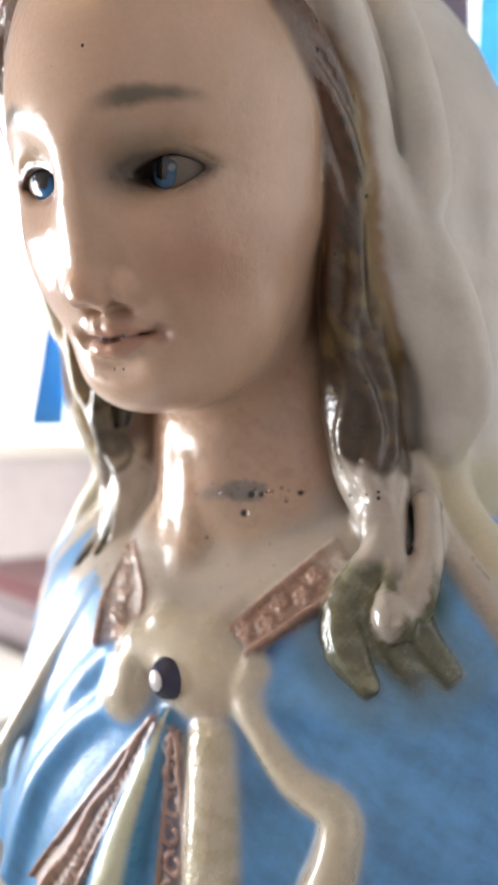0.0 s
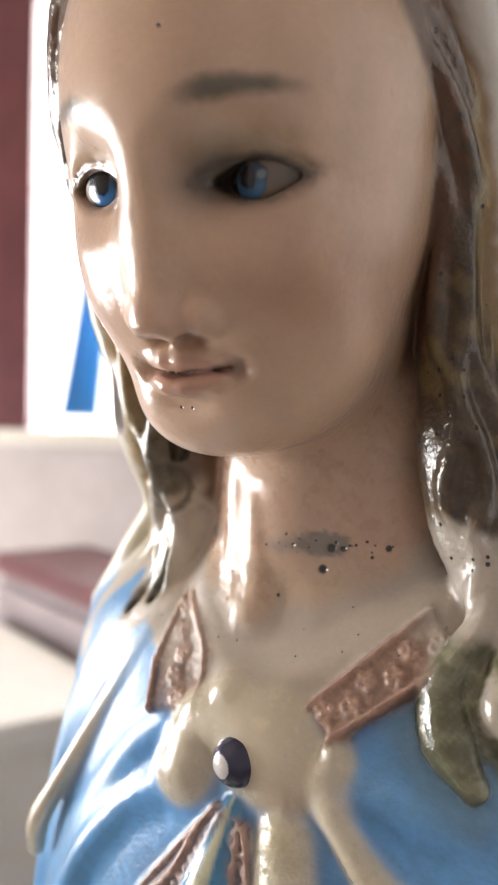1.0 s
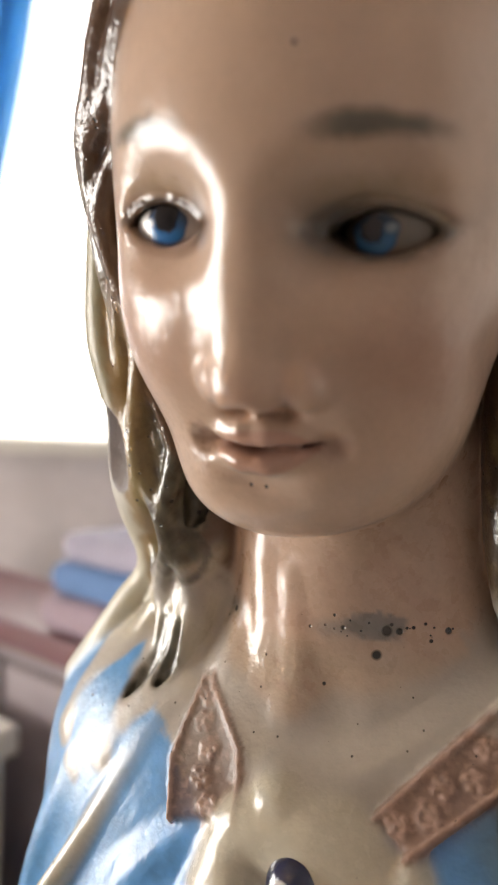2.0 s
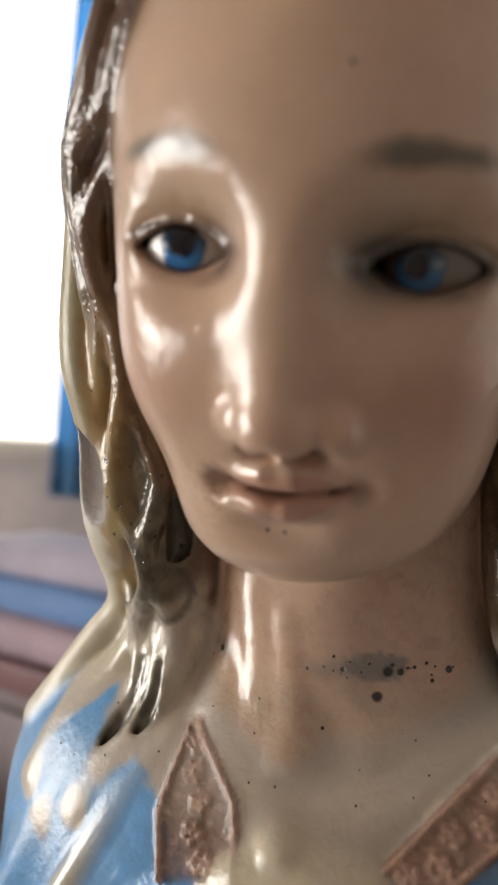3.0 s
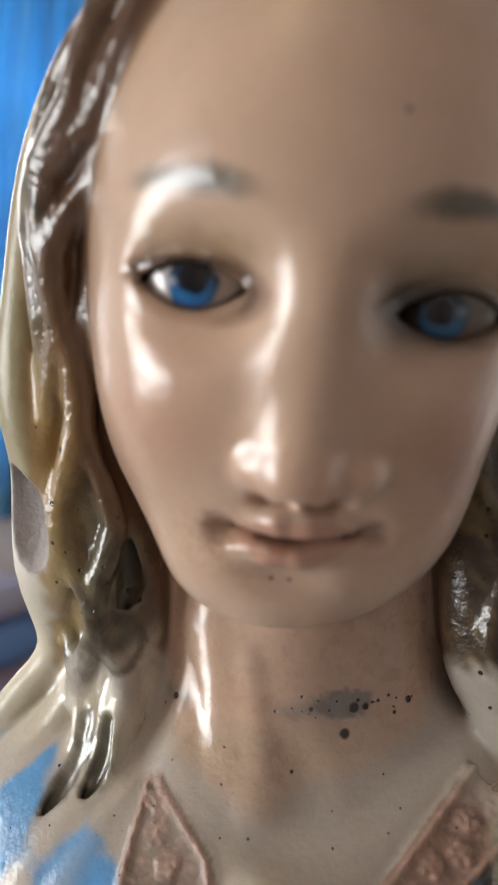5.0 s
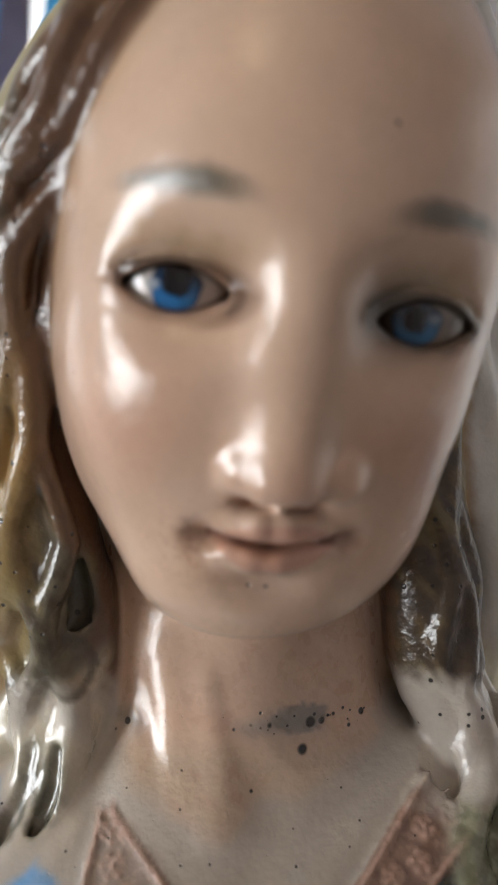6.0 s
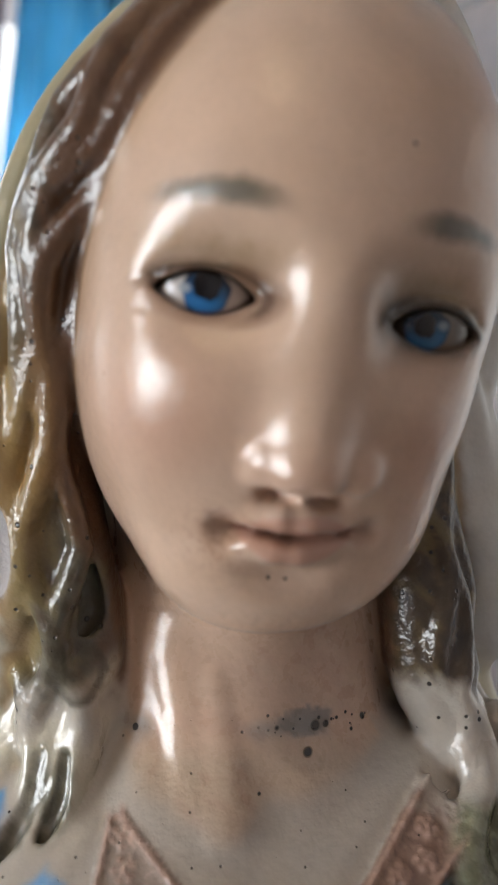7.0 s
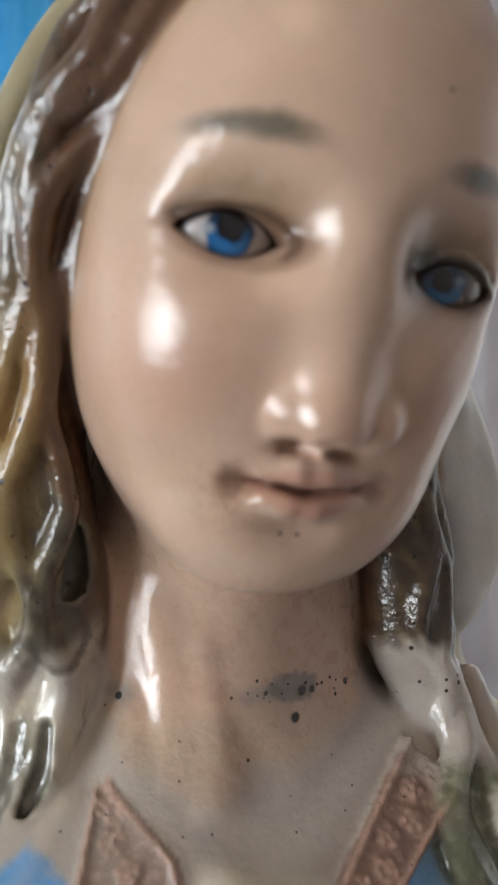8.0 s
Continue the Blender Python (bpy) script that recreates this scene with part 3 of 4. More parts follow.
def parts_of(p, centre, reach):
    """Distances to the pieces of the carving that come near the block of points."""
    got = {}

    def near(c, r):
        return np.linalg.norm(np.array(c, float) - centre) - r < reach

    if near((-4, 25, 70), 75):
        got["skin"] = face(p)
    n = np.full(len(p), 1e3, np.float32)
    if near((-6, -15, 0), 72):
        n = tube(p, NECK, centre, reach)
        # hollow of the throat and the two cords
        n = smax(n, -ellipsoid(p, (-8, 19, -34), (9, 8, 9)), 10)
        n = smin(n, capsule(p, (-24, 2, 0), (-14, 13, -36), 4, 4), 8)
        n = smin(n, ellipsoid(p, (-8, -4, -16), (17, 16.5, 18)), 9)
        # the throat widens behind the jaw on both sides
        for e1, e2, r1, r2 in (((13, -12, 34), (12, -12, -18), 15, 17), ((-23, -13, 30), (-24, -14, -18), 16, 18)):
            n = smin(n, capsule(p, e1, e2, r1, r2), 10)
        # thick runs of varnish down the throat
        for e1, e2, r1, r2 in (((-25, 4, 6), (-22, 10.5, -32), 2.6, 3.2), ((-16, 10.4, -6), (-12, 13.8, -31), 1.0, 1.6), ((-30, 1, -8), (-30, 7, -30), 2.5, 3.5)):
            n = smin(n, capsule(p, e1, e2, r1, r2), 4.5)
    got["neck"] = n
    b = ellipsoid(p, (0, -25, -150), (116, 69, 140))
    b = smin(b, ellipsoid(p, (-50, -22, -62), (52, 34, 42)), 26)
    b = smin(b, ellipsoid(p, (48, -28, -62), (48, 36, 40)), 26)
    for f in FOLDS:
        b = smin(b, tube(p, f, centre, reach), 7)
    got["mantle"] = b
    v = ellipsoid(p, (-3, -48, 76), (76, 61, 100))
    v = smin(v, ellipsoid(p, (-60, -8, 62), (14, 34, 62)), 12)
    v = smin(v, ellipsoid(p, (-4, -52, 0), (74, 46, 62)), 30)
    v = smin(v, ellipsoid(p, (46, -54, 24), (22, 34, 44)), 14)
    # the veil leaves the face open
    v = smax(v, -ellipsoid(p, (-6, 40, 62), (64, 68, 96)), 10)
    for f in VEIL_FOLDS:
        v = smin(v, tube(p, f, centre, reach), 5)
    v = smax(v, -tube(p, VEIL_GROOVE, centre, reach), 4)
    v = smax(v, -tube(p, VEIL_HOLLOW, centre, reach), 6)
    v = smin(v, tube(p, VEIL_LEFT, centre, reach), 9)
    v = smin(v, tube(p, VEIL_RIGHT, centre, reach), 9)
    got["veil"] = v
    for key, core, lines in (("hair_l", HAIR_LEFT, STRANDS_L), ("hair_r", HAIR_RIGHT, STRANDS_R)):
        h = tube(p, core, centre, reach)
        for s in lines:
            h = smin(h, tube(p, s, centre, reach), 1.6)
        got[key] = h
    c = np.full(len(p), 1e3)
    for s in CURLS:
        c = smin(c, tube(p, s, centre, reach), 1.5)
    got["curl_r"] = c
    c = np.full(len(p), 1e3)
    for s in CURLS_LEFT:
        c = smin(c, tube(p, s, centre, reach), 1.5)
    got["curl_l"] = c
    for key, (e1, e2, *rest) in STRAPS.items():
        if near((np.array(e1) + np.array(e2)) / 2, np.linalg.norm(np.array(e2) - np.array(e1)) / 2 + 14):
            got[key] = strap(p, key)
    for key, line in (("collar", COLLAR), ("brooch", BROOCH), ("band", BAND), ("ribbon", RIBBON), ("rib_r", RIB_R), ("rib_l", RIB_L), ("rib_m", RIB_M)):
        got[key] = tube(p, line, centre, reach)
    # the brooch: a round boss with one hanging lobe and small knobs about it
    g = got["brooch"]
    if near((0, 26, -66), 32):
        g = smin(g, ellipsoid(p, (-1, 23, -65.5), (17.5, 12, 14.5)), 4)
        for c, r in (((-20.5, 28.5, -72), (7.2, 9, 9)), ((-21, 27, -59), (4, 5, 4)), ((-12, 27, -53), (5, 5, 4)), ((19, 29, -64), (4, 4.5, 5)), ((21, 30, -72), (3.5, 4, 4))):
            g = smin(g, ellipsoid(p, c, r), 3)
    got["brooch"] = g
    return got


BLEND = {"neck": 19, "mantle": 10, "veil": 4, "hair_l": 2.5, "hair_r": 2.5, "curl_r": 2, "curl_l": 3, "lapel_r": 1.5, "lapel_l": 1.5, "collar": 7,
         "brooch": 5, "band": 3, "ribbon": 2, "lace_a": 1.2, "lace_b": 1.2, "rib_r": 3, "rib_l": 3, "rib_m": 3}


def carve(p, centre, reach):
    got = parts_of(p, centre, reach)
    d = got.pop("skin", np.full(len(p), 1e3))
    for key, val in got.items():
        d = smin(d, val, BLEND[key])
    for g in GROOVES:
        d = smax(d, -tube(p, g, centre, reach), 2.0)
    for cx, cy, cz, rx, ry, rz in CHIPS:
        if np.linalg.norm(np.array([cx, cy, cz]) - centre) - 16 < reach:
            d = smax(d, -ellipsoid(p, (cx, cy, cz), (rx, ry, rz)), 0.8)
    return d


STEP = 0.8
LOW, HIGH = np.array([-122.0, -112, -150]), np.array([118.0, 92, 166])


def solid():
    """The carving's skin as a quad mesh: the distance is worked out near the surface only, and the surface drawn through it cell by cell."""
    n = np.ceil((HIGH - LOW) / STEP).astype(int)
    B = 12
    nb = np.ceil(n / B).astype(int)
    n = nb * B
    field = np.full(tuple(n + 1), 50.0, np.float32)
    side = B * STEP
    off = np.arange(B) * STEP
    grid = np.stack(np.meshgrid(off, off, off, indexing="ij"), -1).reshape(-1, 3)
    grid = grid.astype(np.float32)
    at = np.argwhere(np.ones(nb, bool))
    mids = (LOW + at * side + side / 2).astype(np.float32)
    rough = carve(mids, mids.mean(0), 1e4)
    for (i, j, k), c, d in zip(at, mids, rough):
        sl = (slice(i * B, i * B + B), slice(j * B, j * B + B), slice(k * B, k * B + B))
        field[sl] = carve(grid + (c - side / 2), c, side * 1.5).reshape(B, B, B) if abs(d) < side * 1.15 else d
    inside = field < 0
    m = tuple(s - 2 for s in field.shape)
    count = np.zeros(m, np.int8)
    for dx in (0, 1):
        for dy in (0, 1):
            for dz in (0, 1):
                count += inside[dx:dx + m[0], dy:dy + m[1], dz:dz + m[2]]
    cell = np.argwhere((count > 0) & (count < 8))
    index = np.full(m, -1, np.int32)
    index[tuple(cell.T)] = np.arange(len(cell))
    total, hits = np.zeros((len(cell), 3)), np.zeros(len(cell))
    for ax in range(3):
        o1, o2 = [x for x in range(3) if x != ax]
        for s1 in (0, 1):
            for s2 in (0, 1):
                a = cell.copy()
                a[:, o1] += s1
                a[:, o2] += s2
                b = a.copy()
                b[:, ax] += 1
                fa, fb = field[tuple(a.T)], field[tuple(b.T)]
                cross = (fa < 0) != (fb < 0)
                t = np.where(cross, fa / np.where(cross, fa - fb, 1), 0)
                place = a.astype(float)
                place[:, ax] += t
                total += place * cross[:, None]
                hits += cross
    verts = total / hits[:, None] * STEP + LOW
    quads = []
    for ax in range(3):
        o1, o2 = (ax + 1) % 3, (ax + 2) % 3
        lo = [slice(1, m[x]) for x in range(3)]
        lo[ax] = slice(0, m[ax] - 1)
        hi = list(lo)
        hi[ax] = slice(1, m[ax])
        ia, ib = inside[tuple(lo)], inside[tuple(hi)]
        at = np.argwhere(ia != ib)
        start = np.array([x.start for x in lo])
        flip = ia[tuple(at.T)]
        at = at + start
        e1, e2 = np.eye(3, dtype=int)[o1], np.eye(3, dtype=int)[o2]
        q = np.stack([index[tuple((at - e1 - e2).T)], index[tuple((at - e2).T)], index[tuple(at.T)], index[tuple((at - e1).T)]], 1)
        q[~flip] = q[~flip][:, ::-1]
        quads.append(q)
    quads = np.concatenate(quads)
    return verts, quads[(quads >= 0).all(1)]


# paint, in linear colour
SKIN, BLUSH, LIP = np.array([0.635, 0.452, 0.33]), np.array([0.50, 0.27, 0.19]), np.array([0.44, 0.18, 0.13])
CREAM_P, BLUE_P, WHITE_P = np.array([0.65, 0.60, 0.47]), np.array([0.125, 0.37, 0.74]), np.array([0.72, 0.71, 0.66])
CHEST_P = np.array([0.51, 0.465, 0.405])
HAIR_P, GOLD_P, LACE_P = np.array([0.07, 0.046, 0.026]), np.array([0.30, 0.23, 0.09]), np.array([0.46, 0.30, 0.235])
GREEN_P, RUST_P, RAW_P = np.array([0.13, 0.135, 0.08]), np.array([0.22, 0.10, 0.05]), np.array([0.44, 0.41, 0.40])
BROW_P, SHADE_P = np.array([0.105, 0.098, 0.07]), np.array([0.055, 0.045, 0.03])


def step(x, lo, hi):
    t = np.clip((x - lo) / (hi - lo), 0, 1)
    return t * t * (3 - 2 * t)


def over(col, mask, tint):
    return col * (1 - mask[:, None]) + tint * mask[:, None]


def wobble(p, scale, seed):
    """Cheap smooth wander, -1 to 1."""
    r = np.random.RandomState(seed)
    out = np.zeros(len(p))
    warp = p + 1.2 / scale * 0.5 * np.sin(p[:, [1, 2, 0]] * scale * 0.9 + r.uniform(0, 6.28, 3))
    for k in range(9):
        w = r.normal(size=3) * scale * (1 + 0.35 * k)
        out += np.sin(warp @ w + r.uniform(0, 6.28)) / (1 + 0.25 * k)
    return out / 3.0


def paint(p):
    """Colour of the coat, roughness, pits and drips at every point of the skin."""
    size = 40.0
    key = np.floor((p - LOW) / size).astype(int)
    code = key[:, 0] * 10000 + key[:, 1] * 100 + key[:, 2]
    colour, wear = np.zeros((len(p), 3)), np.zeros((len(p), 4))
    order = np.argsort(code, kind="stable")
    cuts = np.flatnonzero(np.diff(code[order])) + 1
    for rows in np.split(order, cuts):
        q = p[rows]
        got = parts_of(q.astype(np.float32), q.mean(0), 48)
        colour[rows], wear[rows] = paint_block(q, got)
    return colour, wear


def paint_block(p, got):
    u, v, z = p.T
    n = len(p)
    w1, w2, w3 = wobble(p, 0.12, 1), wobble(p, 0.45, 2), wobble(p, 1.1, 3)
    names = list(got)
    D = np.stack([got[k] for k in names], 1)
    D = D - D.min(1, keepdims=True)
    W = np.exp(-D / 0.8)
    W /= W.sum(1, keepdims=True)
    col, rough, pits, drips = np.zeros((n, 3)), np.zeros(n), np.zeros(n), np.zeros(n)
    lace = np.zeros(n)
    h = to_head(p)
    a, b, c = h.T

    def blot(x, y, sx, sy, px=a, py=c):
        return np.exp(-((px - x) / sx) ** 2 - ((py - y) / sy) ** 2)

    for i, k in enumerate(names):
        r, pt, dr = 0.22, 0.02, 0.25
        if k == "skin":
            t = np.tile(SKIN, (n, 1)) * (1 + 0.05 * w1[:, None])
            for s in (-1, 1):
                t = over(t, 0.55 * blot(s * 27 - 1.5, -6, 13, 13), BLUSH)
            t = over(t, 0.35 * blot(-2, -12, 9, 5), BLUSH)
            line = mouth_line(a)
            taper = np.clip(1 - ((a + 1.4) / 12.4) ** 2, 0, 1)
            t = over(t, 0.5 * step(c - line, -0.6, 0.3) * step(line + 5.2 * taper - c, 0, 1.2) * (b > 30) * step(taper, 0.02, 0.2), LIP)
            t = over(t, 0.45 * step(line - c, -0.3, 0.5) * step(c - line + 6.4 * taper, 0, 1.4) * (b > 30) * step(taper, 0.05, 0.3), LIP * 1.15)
            # parting of the lips: the groove's shade painted as a dark line
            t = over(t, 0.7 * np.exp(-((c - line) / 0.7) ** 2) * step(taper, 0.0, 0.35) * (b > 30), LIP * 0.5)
            # shade of the deep mouth corners, painted over the carved dimples
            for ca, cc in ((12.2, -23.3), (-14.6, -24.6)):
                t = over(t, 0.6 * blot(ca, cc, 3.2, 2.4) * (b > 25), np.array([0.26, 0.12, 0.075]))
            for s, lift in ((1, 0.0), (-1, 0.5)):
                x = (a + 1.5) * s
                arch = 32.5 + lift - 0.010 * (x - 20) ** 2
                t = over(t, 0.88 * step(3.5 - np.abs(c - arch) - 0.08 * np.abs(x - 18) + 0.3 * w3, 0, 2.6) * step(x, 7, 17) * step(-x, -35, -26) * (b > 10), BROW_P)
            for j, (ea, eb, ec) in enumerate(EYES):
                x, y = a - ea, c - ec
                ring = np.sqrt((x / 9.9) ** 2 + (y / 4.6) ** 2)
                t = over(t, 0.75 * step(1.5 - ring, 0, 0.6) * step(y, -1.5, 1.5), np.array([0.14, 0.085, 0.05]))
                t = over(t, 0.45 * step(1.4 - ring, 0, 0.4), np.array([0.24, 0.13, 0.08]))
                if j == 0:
                    # dark smoky paint and painted-in socket shade round this eye, thickest towards the nose
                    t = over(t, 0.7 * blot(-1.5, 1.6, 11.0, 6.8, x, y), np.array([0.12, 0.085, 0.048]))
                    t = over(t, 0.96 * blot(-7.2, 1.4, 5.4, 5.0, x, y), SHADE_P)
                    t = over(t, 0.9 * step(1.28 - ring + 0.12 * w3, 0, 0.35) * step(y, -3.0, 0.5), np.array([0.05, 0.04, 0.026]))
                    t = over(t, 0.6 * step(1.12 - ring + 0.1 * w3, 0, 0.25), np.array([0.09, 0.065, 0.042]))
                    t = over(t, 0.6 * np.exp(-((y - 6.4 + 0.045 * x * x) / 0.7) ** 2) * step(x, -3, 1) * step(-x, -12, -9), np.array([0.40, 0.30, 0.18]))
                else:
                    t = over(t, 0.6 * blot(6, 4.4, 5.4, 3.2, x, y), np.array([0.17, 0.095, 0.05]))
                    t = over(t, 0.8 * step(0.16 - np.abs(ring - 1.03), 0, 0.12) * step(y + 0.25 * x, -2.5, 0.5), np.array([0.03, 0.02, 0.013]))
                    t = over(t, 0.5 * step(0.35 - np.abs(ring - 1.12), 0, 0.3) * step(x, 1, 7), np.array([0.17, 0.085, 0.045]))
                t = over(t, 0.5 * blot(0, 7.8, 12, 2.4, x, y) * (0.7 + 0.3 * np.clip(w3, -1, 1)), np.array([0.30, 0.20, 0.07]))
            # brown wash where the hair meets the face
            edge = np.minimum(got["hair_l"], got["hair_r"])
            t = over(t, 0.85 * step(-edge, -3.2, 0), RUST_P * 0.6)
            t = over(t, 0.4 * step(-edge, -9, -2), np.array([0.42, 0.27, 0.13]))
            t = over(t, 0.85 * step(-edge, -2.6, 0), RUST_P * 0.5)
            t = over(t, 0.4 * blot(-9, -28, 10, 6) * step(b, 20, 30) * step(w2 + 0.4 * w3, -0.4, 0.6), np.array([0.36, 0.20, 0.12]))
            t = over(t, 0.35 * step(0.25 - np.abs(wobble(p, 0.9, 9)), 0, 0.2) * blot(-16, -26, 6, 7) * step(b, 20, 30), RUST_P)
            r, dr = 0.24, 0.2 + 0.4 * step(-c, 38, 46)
        elif k == "neck":
            t = np.tile(SKIN * 1.02, (n, 1)) * (1 + 0.06 * w1[:, None])
            t = over(t, 0.55 * step(-z + 2 * w1, 16, 24), np.array([0.54, 0.45, 0.33]))
            t = over(t, 0.35 * step(w1 + 0.6 * w2, 0.0, 0.8), np.array([0.52, 0.33, 0.24]))
            t = over(t, step(-z + 3 * w1, 36, 54), CHEST_P)
            t = over(t, 0.4 * blot(-8, -44, 16, 7, u, z), np.array([0.50, 0.33, 0.26]))
            t = over(t, 0.75 * step(np.abs(u + 4) + 2 * w2, 27, 33) * step(-z, 6, 16), CHEST_P)
            ring = np.exp(-((z + 15.6 + 0.6 * w2) / 2.6) ** 2)
            t = over(t, 0.75 * ring * step(np.sin(u * 0.14 + 1.2) + 0.5 * w1, -0.1, 0.6), np.array([0.33, 0.30, 0.26]))
            t = over(t, 0.85 * step(1 - np.sqrt(((u - 5.5) / 7.4) ** 2 + ((z + 14.6) / 3.6) ** 2) + 0.15 * w3, 0, 0.2), np.array([0.25, 0.235, 0.21]))
            pt = 0.05 + 0.4 * step(-z, 18, 26) + 0.95 * np.exp(-((z + 16) / 2.6) ** 2)
            dr = 0.12 + 0.3 * step(-z, 16, 28)
        elif k == "mantle":
            t = np.tile(BLUE_P, (n, 1)) * (1 + 0.2 * w1[:, None] + 0.1 * w2[:, None] + 0.06 * w3[:, None])
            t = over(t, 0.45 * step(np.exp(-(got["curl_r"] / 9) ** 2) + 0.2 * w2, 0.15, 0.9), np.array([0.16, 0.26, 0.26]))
            t = over(t, 0.45 * step(-u, 30, 60), np.array([0.10, 0.33, 0.60]))
            line = np.where(u > -10, -60 + 0.62 * np.clip(u - 4, 0, 60), -64 + 0.9 * np.clip(-28 - u, 0, 30))
            t = over(t, step(z - line + 2 * w2, -2, 2) * step(-np.abs(u + 2), -62, -50), CHEST_P)
            t = over(t, 0.8 * np.exp(-((u - 64) / 3.5) ** 2 - ((z + 44) / 5.5) ** 2), np.array([0.03, 0.10, 0.035]))
            t = over(t, step(3.4 - np.minimum(got["curl_l"], got["neck"]) + 1.2 * w1, 0, 1.6), CHEST_P)
            t = over(t, 0.9 * step(-got["veil"] + 1.0 * w2, -6, -2) * step(u, 30, 45), CREAM_P * np.array([0.8, 0.74, 0.62]))
            r, pt, dr = 0.3, 0.06 + 0.3 * step(z, -58, -48), 0.28
        elif k == "veil":
            t = np.tile(WHITE_P, (n, 1)) * (1 + 0.03 * w1[:, None])
            low = step(-z + 6 * w1, -6, 12)
            t = over(t, 0.8 * low, np.array([0.68, 0.64, 0.44]))
            left = step(-u, 20, 30)
            t = over(t, 0.85 * left * step(v + 6 * w1, 4, 14) * step(z, 18, 34), np.array([0.30, 0.25, 0.11]))
            t = over(t, 0.8 * left * step(v, -20, 4) * step(-z, -20, 0), CREAM_P)
            inner = np.minimum(got["hair_l"], got["hair_r"])
            t = over(t, 0.85 * step(-inner + 0.6 * w2, -4.0, -1.0), np.array([0.34, 0.20, 0.075]))
            r, pt = 0.34, 0.05
        elif k in ("hair_l", "hair_r"):
            face_gap = np.minimum(got.get("skin", np.full(n, 99.0)), got["neck"])
            olive = np.array([0.12, 0.105, 0.07]) if k == "hair_l" else HAIR_P
            t = np.tile(olive, (n, 1)) * (1 + 0.3 * w2[:, None] + 0.1 * w3[:, None])
            t = over(t, 0.6 * step(w1 + 0.5 * w2, 0.0, 0.9), GOLD_P * 0.7)
            t = over(t, 0.7 * step(-w2 + 0.5 * w3, 0.1, 0.8), HAIR_P)
            t = over(t, 0.85 * step(5 - got["veil"], 0, 4), GOLD_P)
            t = over(t, 0.85 * step((12.5 if k == "hair_l" else 8) - face_gap + 2 * w2, 0, 5), RUST_P * 0.52)
            t = over(t, 0.7 * step(5 - face_gap + w2, 0, 4), RUST_P * 0.4)
            if k == "hair_l":
                t = over(t, 0.75 * np.exp(-((z - 42) / 20) ** 2) * step(-u, 50, 58), np.array([0.36, 0.22, 0.075]))
            t = over(t, 0.92 * step(-z + 5 * w1 + 2 * w2, 4, 13), CHEST_P)
            r, pt, dr = 0.26, 0.6, 0.55
        elif k == "curl_r":
            t = np.tile(GREEN_P, (n, 1)) * (1 + 0.3 * w2[:, None])
            t = over(t, 0.5 * step(w2 + 0.4 * w3, 0.0, 0.8), np.array([0.30, 0.30, 0.21]))
            t = over(t, 0.95 * step(z + 3 * w1, -37, -29), CHEST_P)
            t = over(t, 0.9 * step(1 - np.sqrt(((u - 55) / 5.5) ** 2 + ((z + 45) / 8) ** 2) + 0.15 * w2, 0, 0.3), CHEST_P)
            t = over(t, 0.9 * step(1 - np.sqrt(((u - 61) / 5) ** 2 + ((z + 37) / 9) ** 2) + 0.15 * w2, 0, 0.3), CHEST_P)
            r, dr = 0.16, 0.5
        elif k == "curl_l":
            t = np.tile(CREAM_P, (n, 1))
            t = over(t, 0.85 * np.exp(-((u + 52) / 6) ** 2 - ((z + 30) / 8) ** 2), np.array([0.13, 0.13, 0.09]))
            t = over(t, 0.8 * step(z, -4, 4), HAIR_P)
            r, dr = 0.18, 0.3
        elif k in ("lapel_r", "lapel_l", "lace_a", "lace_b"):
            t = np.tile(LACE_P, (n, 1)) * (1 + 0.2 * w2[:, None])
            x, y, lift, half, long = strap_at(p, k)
            # shade between the raised mouldings is painted in as dark brown
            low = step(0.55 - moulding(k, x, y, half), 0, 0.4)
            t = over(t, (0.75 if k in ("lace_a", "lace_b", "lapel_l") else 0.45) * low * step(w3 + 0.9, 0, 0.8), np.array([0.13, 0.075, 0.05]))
            t = over(t, 0.22 * (1 - low) * step(w2, -0.2, 0.6), np.array([0.52, 0.38, 0.31]))
            t = over(t, 0.9 * step(np.abs(y) - half + 0.3 * w2, 0.2, 0.9), CHEST_P)
            if k == "lapel_r":
                t = over(t, 0.85 * step(-x + 2 * w2, -9, -3), CHEST_P)
            r, pt, dr = 0.42, 0.3, 0.3
        elif k == "ribbon":
            mid = np.abs(u + 6 + (-z - 79) * 0.24) / (1.2 + (-z - 79) * 0.16)
            t = over(np.tile(np.array([0.05, 0.28, 0.52]), (n, 1)), step(-mid, -0.75, -0.35), np.array([0.62, 0.66, 0.50]))
        else:
            t = np.tile(CREAM_P, (n, 1)) * (1 + 0.05 * w1[:, None])
            if k == "brooch":
                t = over(t, 0.5 * np.exp(-((u - 8) / 7) ** 2 - ((z + 76) / 7) ** 2), np.array([0.50, 0.34, 0.22]))
                r = 0.2
            if k == "band":
                t = over(t, 0.6 * step(w2, -0.3, 0.6), np.array([0.50, 0.46, 0.28]))
                dr = 0.9
            if k in ("collar", "rib_m"):
                t = over(t, 0.8 + 0 * u, CHEST_P)
            pt = 0.12
        W1 = W[:, i]
        lace += W1 * 0.3 * (k in ("lapel_r", "lapel_l", "lace_a", "lace_b"))
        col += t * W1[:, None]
        rough += r * W1
        pits += pt * W1
        drips += dr * W1
    c0 = p.mean(0)
    # the carved grooves and the cavity are darkened in the colour as well
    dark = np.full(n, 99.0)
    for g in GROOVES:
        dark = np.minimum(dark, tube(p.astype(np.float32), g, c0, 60))
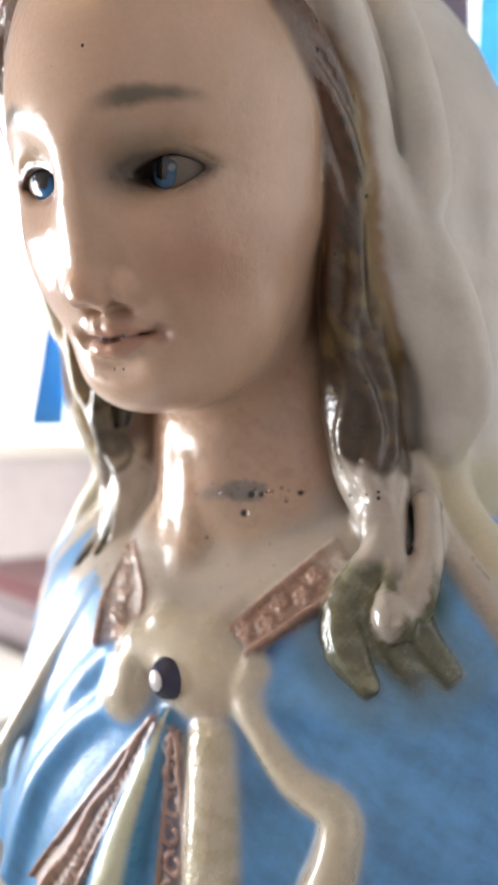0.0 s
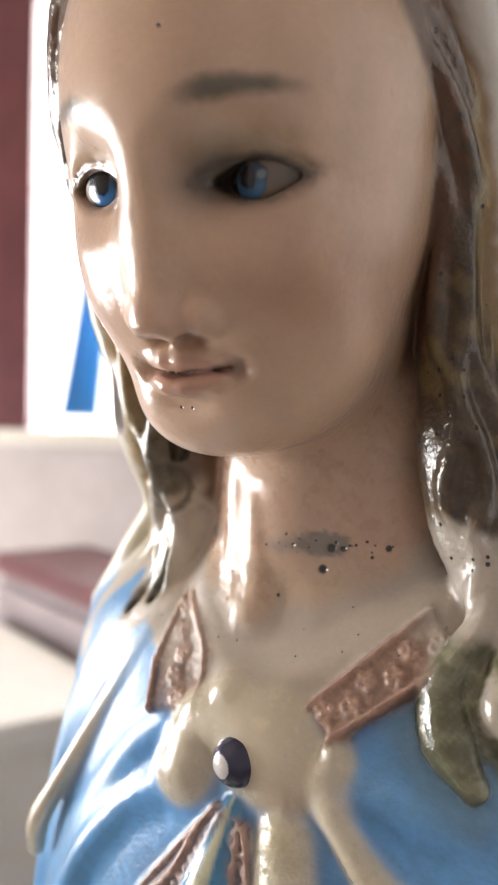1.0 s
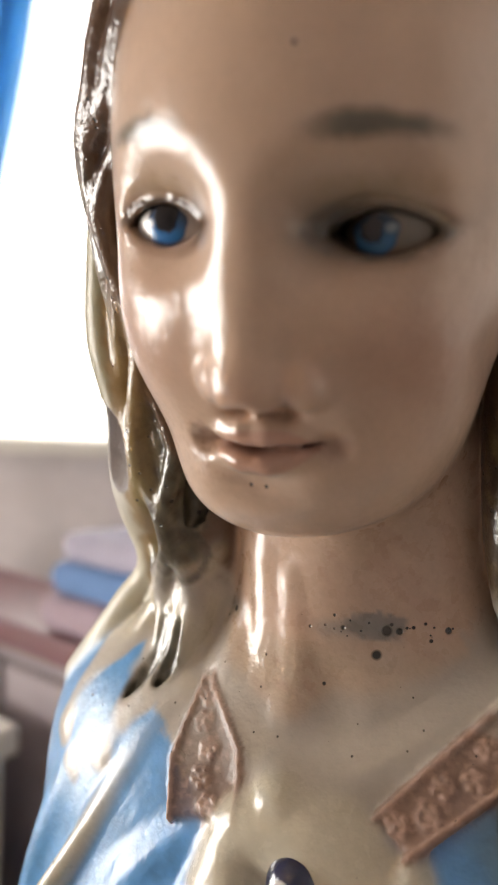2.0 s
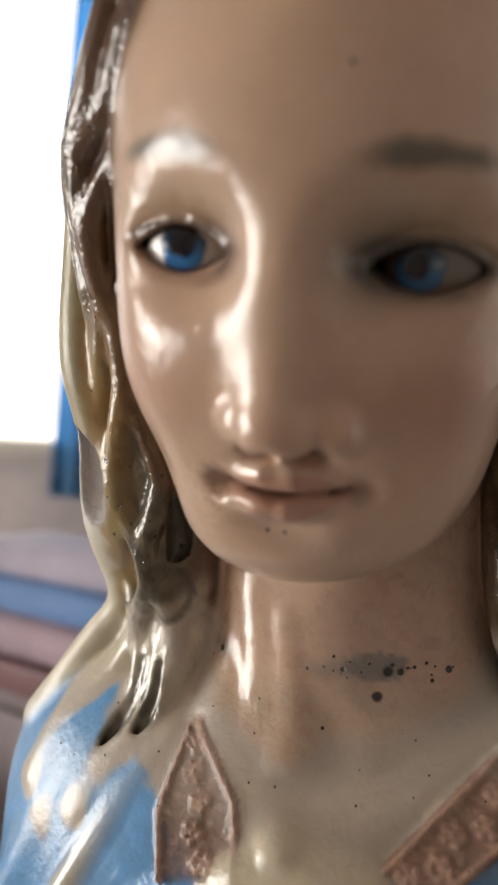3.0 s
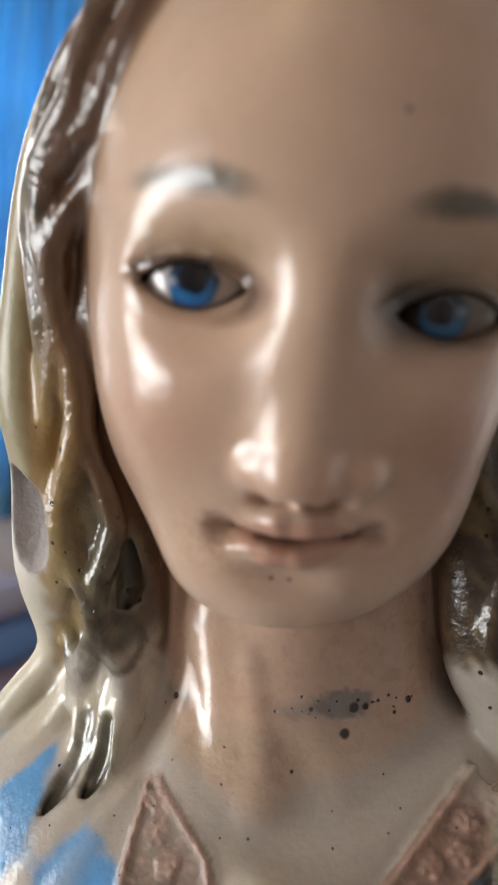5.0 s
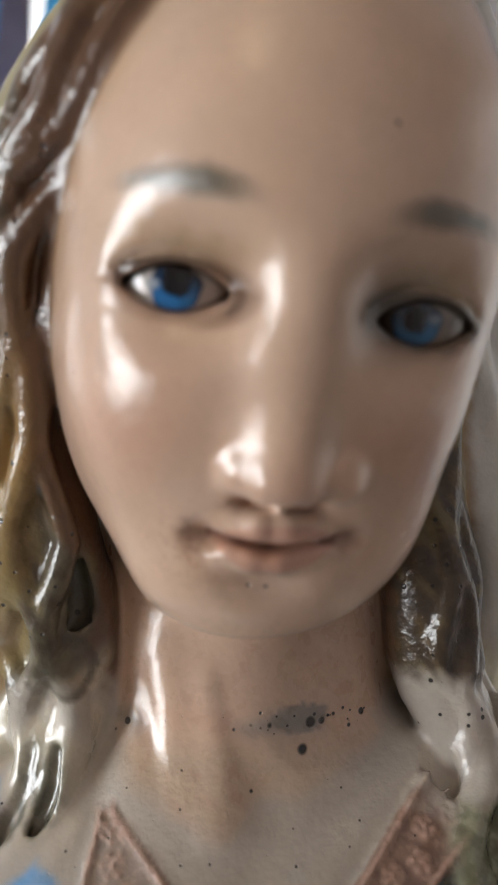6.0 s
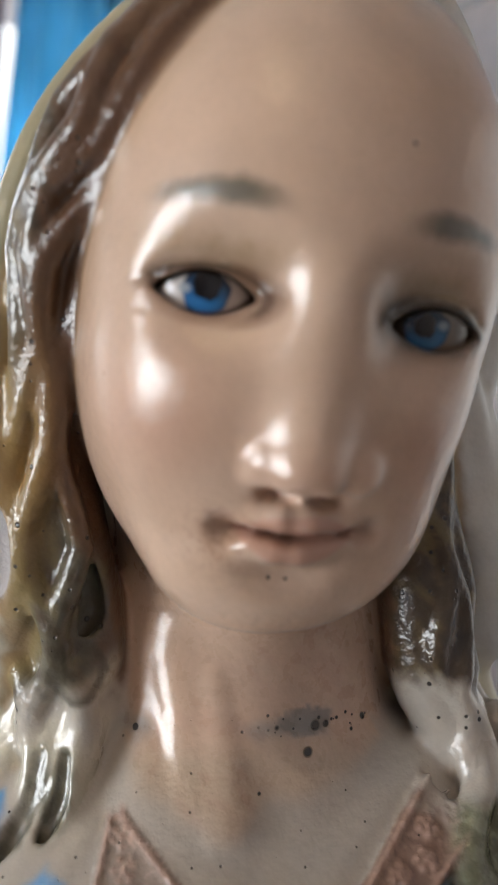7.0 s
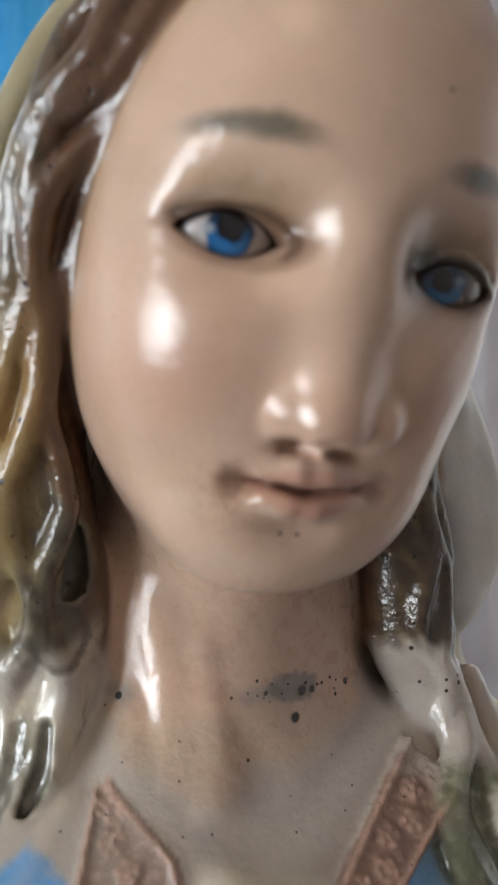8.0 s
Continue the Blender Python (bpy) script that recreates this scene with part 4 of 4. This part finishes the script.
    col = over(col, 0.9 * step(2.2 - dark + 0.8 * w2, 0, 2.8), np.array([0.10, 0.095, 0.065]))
    ringd = np.sqrt((u + 47) ** 2 + ((z + 3) * 0.8) ** 2)
    col = over(col, 0.75 * step(1.6 - np.abs(ringd - 5.4 + 0.6 * w2), 0, 1.4) * (v > -6) * (u < -38), np.array([0.07, 0.055, 0.035]))
    for cx, cy, cz, rx, ry, rz in CHIPS:
        m = step(-ellipsoid(p, (cx, cy, cz), (rx, ry, rz)), -0.9, -0.2)
        col, rough, drips = over(col, m, RAW_P), rough * (1 - m) + 0.85 * m, drips + m
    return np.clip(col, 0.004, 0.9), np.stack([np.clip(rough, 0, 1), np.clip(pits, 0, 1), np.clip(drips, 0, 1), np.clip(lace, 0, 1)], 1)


def ball(centre, r, ahead, rings, spokes, painter, arc=math.pi):
    """A ball of rings about its forward pole, painted by the angle from the pole and the direction across it."""
    ahead = unit(np.array(ahead, float))
    side = unit(np.cross(ahead, np.array([0, 0, 1.0])))
    up = np.cross(side, ahead)
    verts, cols, quads = [], [], []
    for i in range(rings + 1):
        th = arc * (i + 0.02) / rings
        for j in range(spokes):
            ph = 2 * math.pi * j / spokes
            x, y = math.sin(th) * math.cos(ph), math.sin(th) * math.sin(ph)
            verts.append(np.array(centre) + r * (side * x + up * y + ahead * math.cos(th)))
            cols.append(painter(r * x, r * y, r * th))
    for i in range(rings):
        for j in range(spokes):
            k = (j + 1) % spokes
            quads.append((i * spokes + j, i * spokes + k, i * spokes + spokes + k, i * spokes + spokes + j))
    quads.append(tuple(range(spokes))[::-1])
    return np.array(verts), np.array(cols), quads


def eye_paint(right):
    """The painted eye: iris lighter below, black pupil, dark lash line above and a brown rim below."""
    shift = 0.0 if right else -1.65
    white = np.array([0.60, 0.57, 0.54]) if right else np.array([0.17, 0.145, 0.115])
    iris = np.array([0.015, 0.17, 0.46]) if right else np.array([0.03, 0.13, 0.27])

    def soft(x, lo, hi):
        t = min(1.0, max(0.0, (x - lo) / (hi - lo)))
        return t * t * (3 - 2 * t)

    def f(x, y, d):
        xo, yo = x + shift, y + 0.2
        curve = 1 - (xo / 9.6) ** 2
        wander = 0.25 * math.sin(3.1 * math.atan2(y, x) + 1) + 0.15 * math.sin(7 * math.atan2(y, x))
        col = white * (1 - 0.5 * soft(abs(xo), 5.5, 9))
        # the smudge round this eye, part paint and part shade, carried onto its white
        if not right:
            col = col * (1 - 0.55 * soft(-xo, 1, 6)) * (1 - 0.3 * soft(xo, 5, 8))
        k = soft(d, 4.1 + wander, 4.6 + wander)
        inner = iris * (1.35 - 1.15 * soft(y, -3.5, 2.5)) + np.array([0.01, 0.012, 0.015])
        inner = inner * (1 - 0.45 * soft(d, 3.3, 4.2))
        col = inner * (1 - k) + col * k
        px, py = (0.3, 1.5) if right else (-0.2, 0.5)
        col = col + (np.array([0.004, 0.004, 0.006]) - col) * (1 - soft(math.hypot(x - px, (y - py) * 0.9) + 0.6 * wander, *((2.3, 2.8) if right else (1.7, 2.2))))
        # glint beside the pupil: paint and the window's reflection, both in the colour
        gx = -3.7 if right else 3.2
        col = col + ((np.array([0.42, 0.47, 0.52]) if right else np.array([0.20, 0.26, 0.32])) - col) * 0.85 * (1 - soft(math.hypot((x - gx) * 0.8, y - 0.6), 0.5, 1.2))
        lash = soft(yo - (4.1 * curve - 1.3), 0, 1.2)
        col = col + ((np.array([0.01, 0.008, 0.007]) if right else np.array([0.05, 0.038, 0.027])) - col) * lash
        rim = soft((-3.7 * curve + 1.0) - yo, 0, 0.9)
        return col + (np.array([0.10, 0.055, 0.035]) - col) * (0.8 if right else 0.5) * rim
    return f


def statue():
    verts, quads = solid()
    col, wear = paint(verts)
    V, C, W, F = [verts], [col], [wear], [quads]
    base = len(verts)
    for i, (ea, eb, ec) in enumerate(EYES):
        centre = from_head((ea, eb, ec))
        gaze = HEAD_B - 0.15 * HEAD_A + 0.02 * HEAD_UP if i == 0 else HEAD_B + 0.02 * HEAD_UP
        ev, ecol, eq = ball(centre, EYE_R, gaze, 90, 72, eye_paint(i == 1), 1.6)
        V.append(ev), C.append(ecol), W.append(np.tile([0.10, 0, 0.1, 0], (len(ev), 1)))
        F.append(np.array([q for q in eq if len(q) == 4]) + base)
        base += len(ev)
    # the glass-like bead in the brooch
    def bead(x, y, d):
        if math.hypot(x + 1.5, y + 0.2) < 2.9:
            return np.array([0.62, 0.62, 0.62])
        return np.array([0.02, 0.025, 0.07])
    ev, ecol, eq = ball((-5.0, 34.6, -67.0), 6.4, (0.0, 1, 0.05), 40, 40, bead, 1.9)
    V.append(ev), C.append(ecol), W.append(np.tile([0.14, 0, 0, 0], (len(ev), 1)))
    F.append(np.array([q for q in eq if len(q) == 4]) + base)
    base += len(ev)
    # plain robe down to the foot
    seg, rows = 96, 24
    rv = []
    for i in range(rows + 1):
        s = i / rows
        z = -149 - s * 541
        for j in range(seg):
            ph = 2 * math.pi * j / seg
            fold = 1 + 0.05 * s ** 0.5 * math.sin(9 * ph + 3 * s) + 0.02 * math.sin(17 * ph)
            rv.append(((115.5 + 25 * s) * fold * math.cos(ph), -25 + (68.5 + 50 * s) * fold * math.sin(ph), z))
    rq = [(i * seg + j, (i + 1) * seg + j, (i + 1) * seg + (j + 1) % seg, i * seg + (j + 1) % seg) for i in range(rows) for j in range(seg)]
    V.append(np.array(rv)), C.append(np.tile(BLUE_P, (len(rv), 1))), W.append(np.tile([0.26, 0.04, 0.1, 0], (len(rv), 1)))
    F.append(np.array(rq) + base)
    V, C, W, F = np.concatenate(V), np.concatenate(C), np.concatenate(W), np.concatenate(F)
    V = np.stack([V[:, 0], -V[:, 1], V[:, 2]], 1) / 1000
    me = bpy.data.meshes.new("statue")
    me.vertices.add(len(V))
    me.vertices.foreach_set("co", V.ravel())
    me.loops.add(F.size)
    me.loops.foreach_set("vertex_index", F[:, ::-1].ravel().astype(np.int32))
    me.polygons.add(len(F))
    me.polygons.foreach_set("loop_start", np.arange(0, F.size, 4, dtype=np.int32))
    me.polygons.foreach_set("use_smooth", np.ones(len(F), bool))
    me.update()
    me.validate()
    for name, data in (("paint", C), ("wear", W)):
        at = me.attributes.new(name, "FLOAT_COLOR", "POINT")
        full = data if data.shape[1] == 4 else np.concatenate([data, np.ones((len(data), 1))], 1)
        at.data.foreach_set("color", full.ravel().astype(np.float32))
    me.materials.append(PLASTER)
    ob = new("statue", me)
    ob.matrix_world = pose(0, 0.25, 1.30, 0, 0, -31.3)
    return tagged(ob, "painted plaster statue with white veil and blue mantle, chipped and pitted", "statue")


statue()
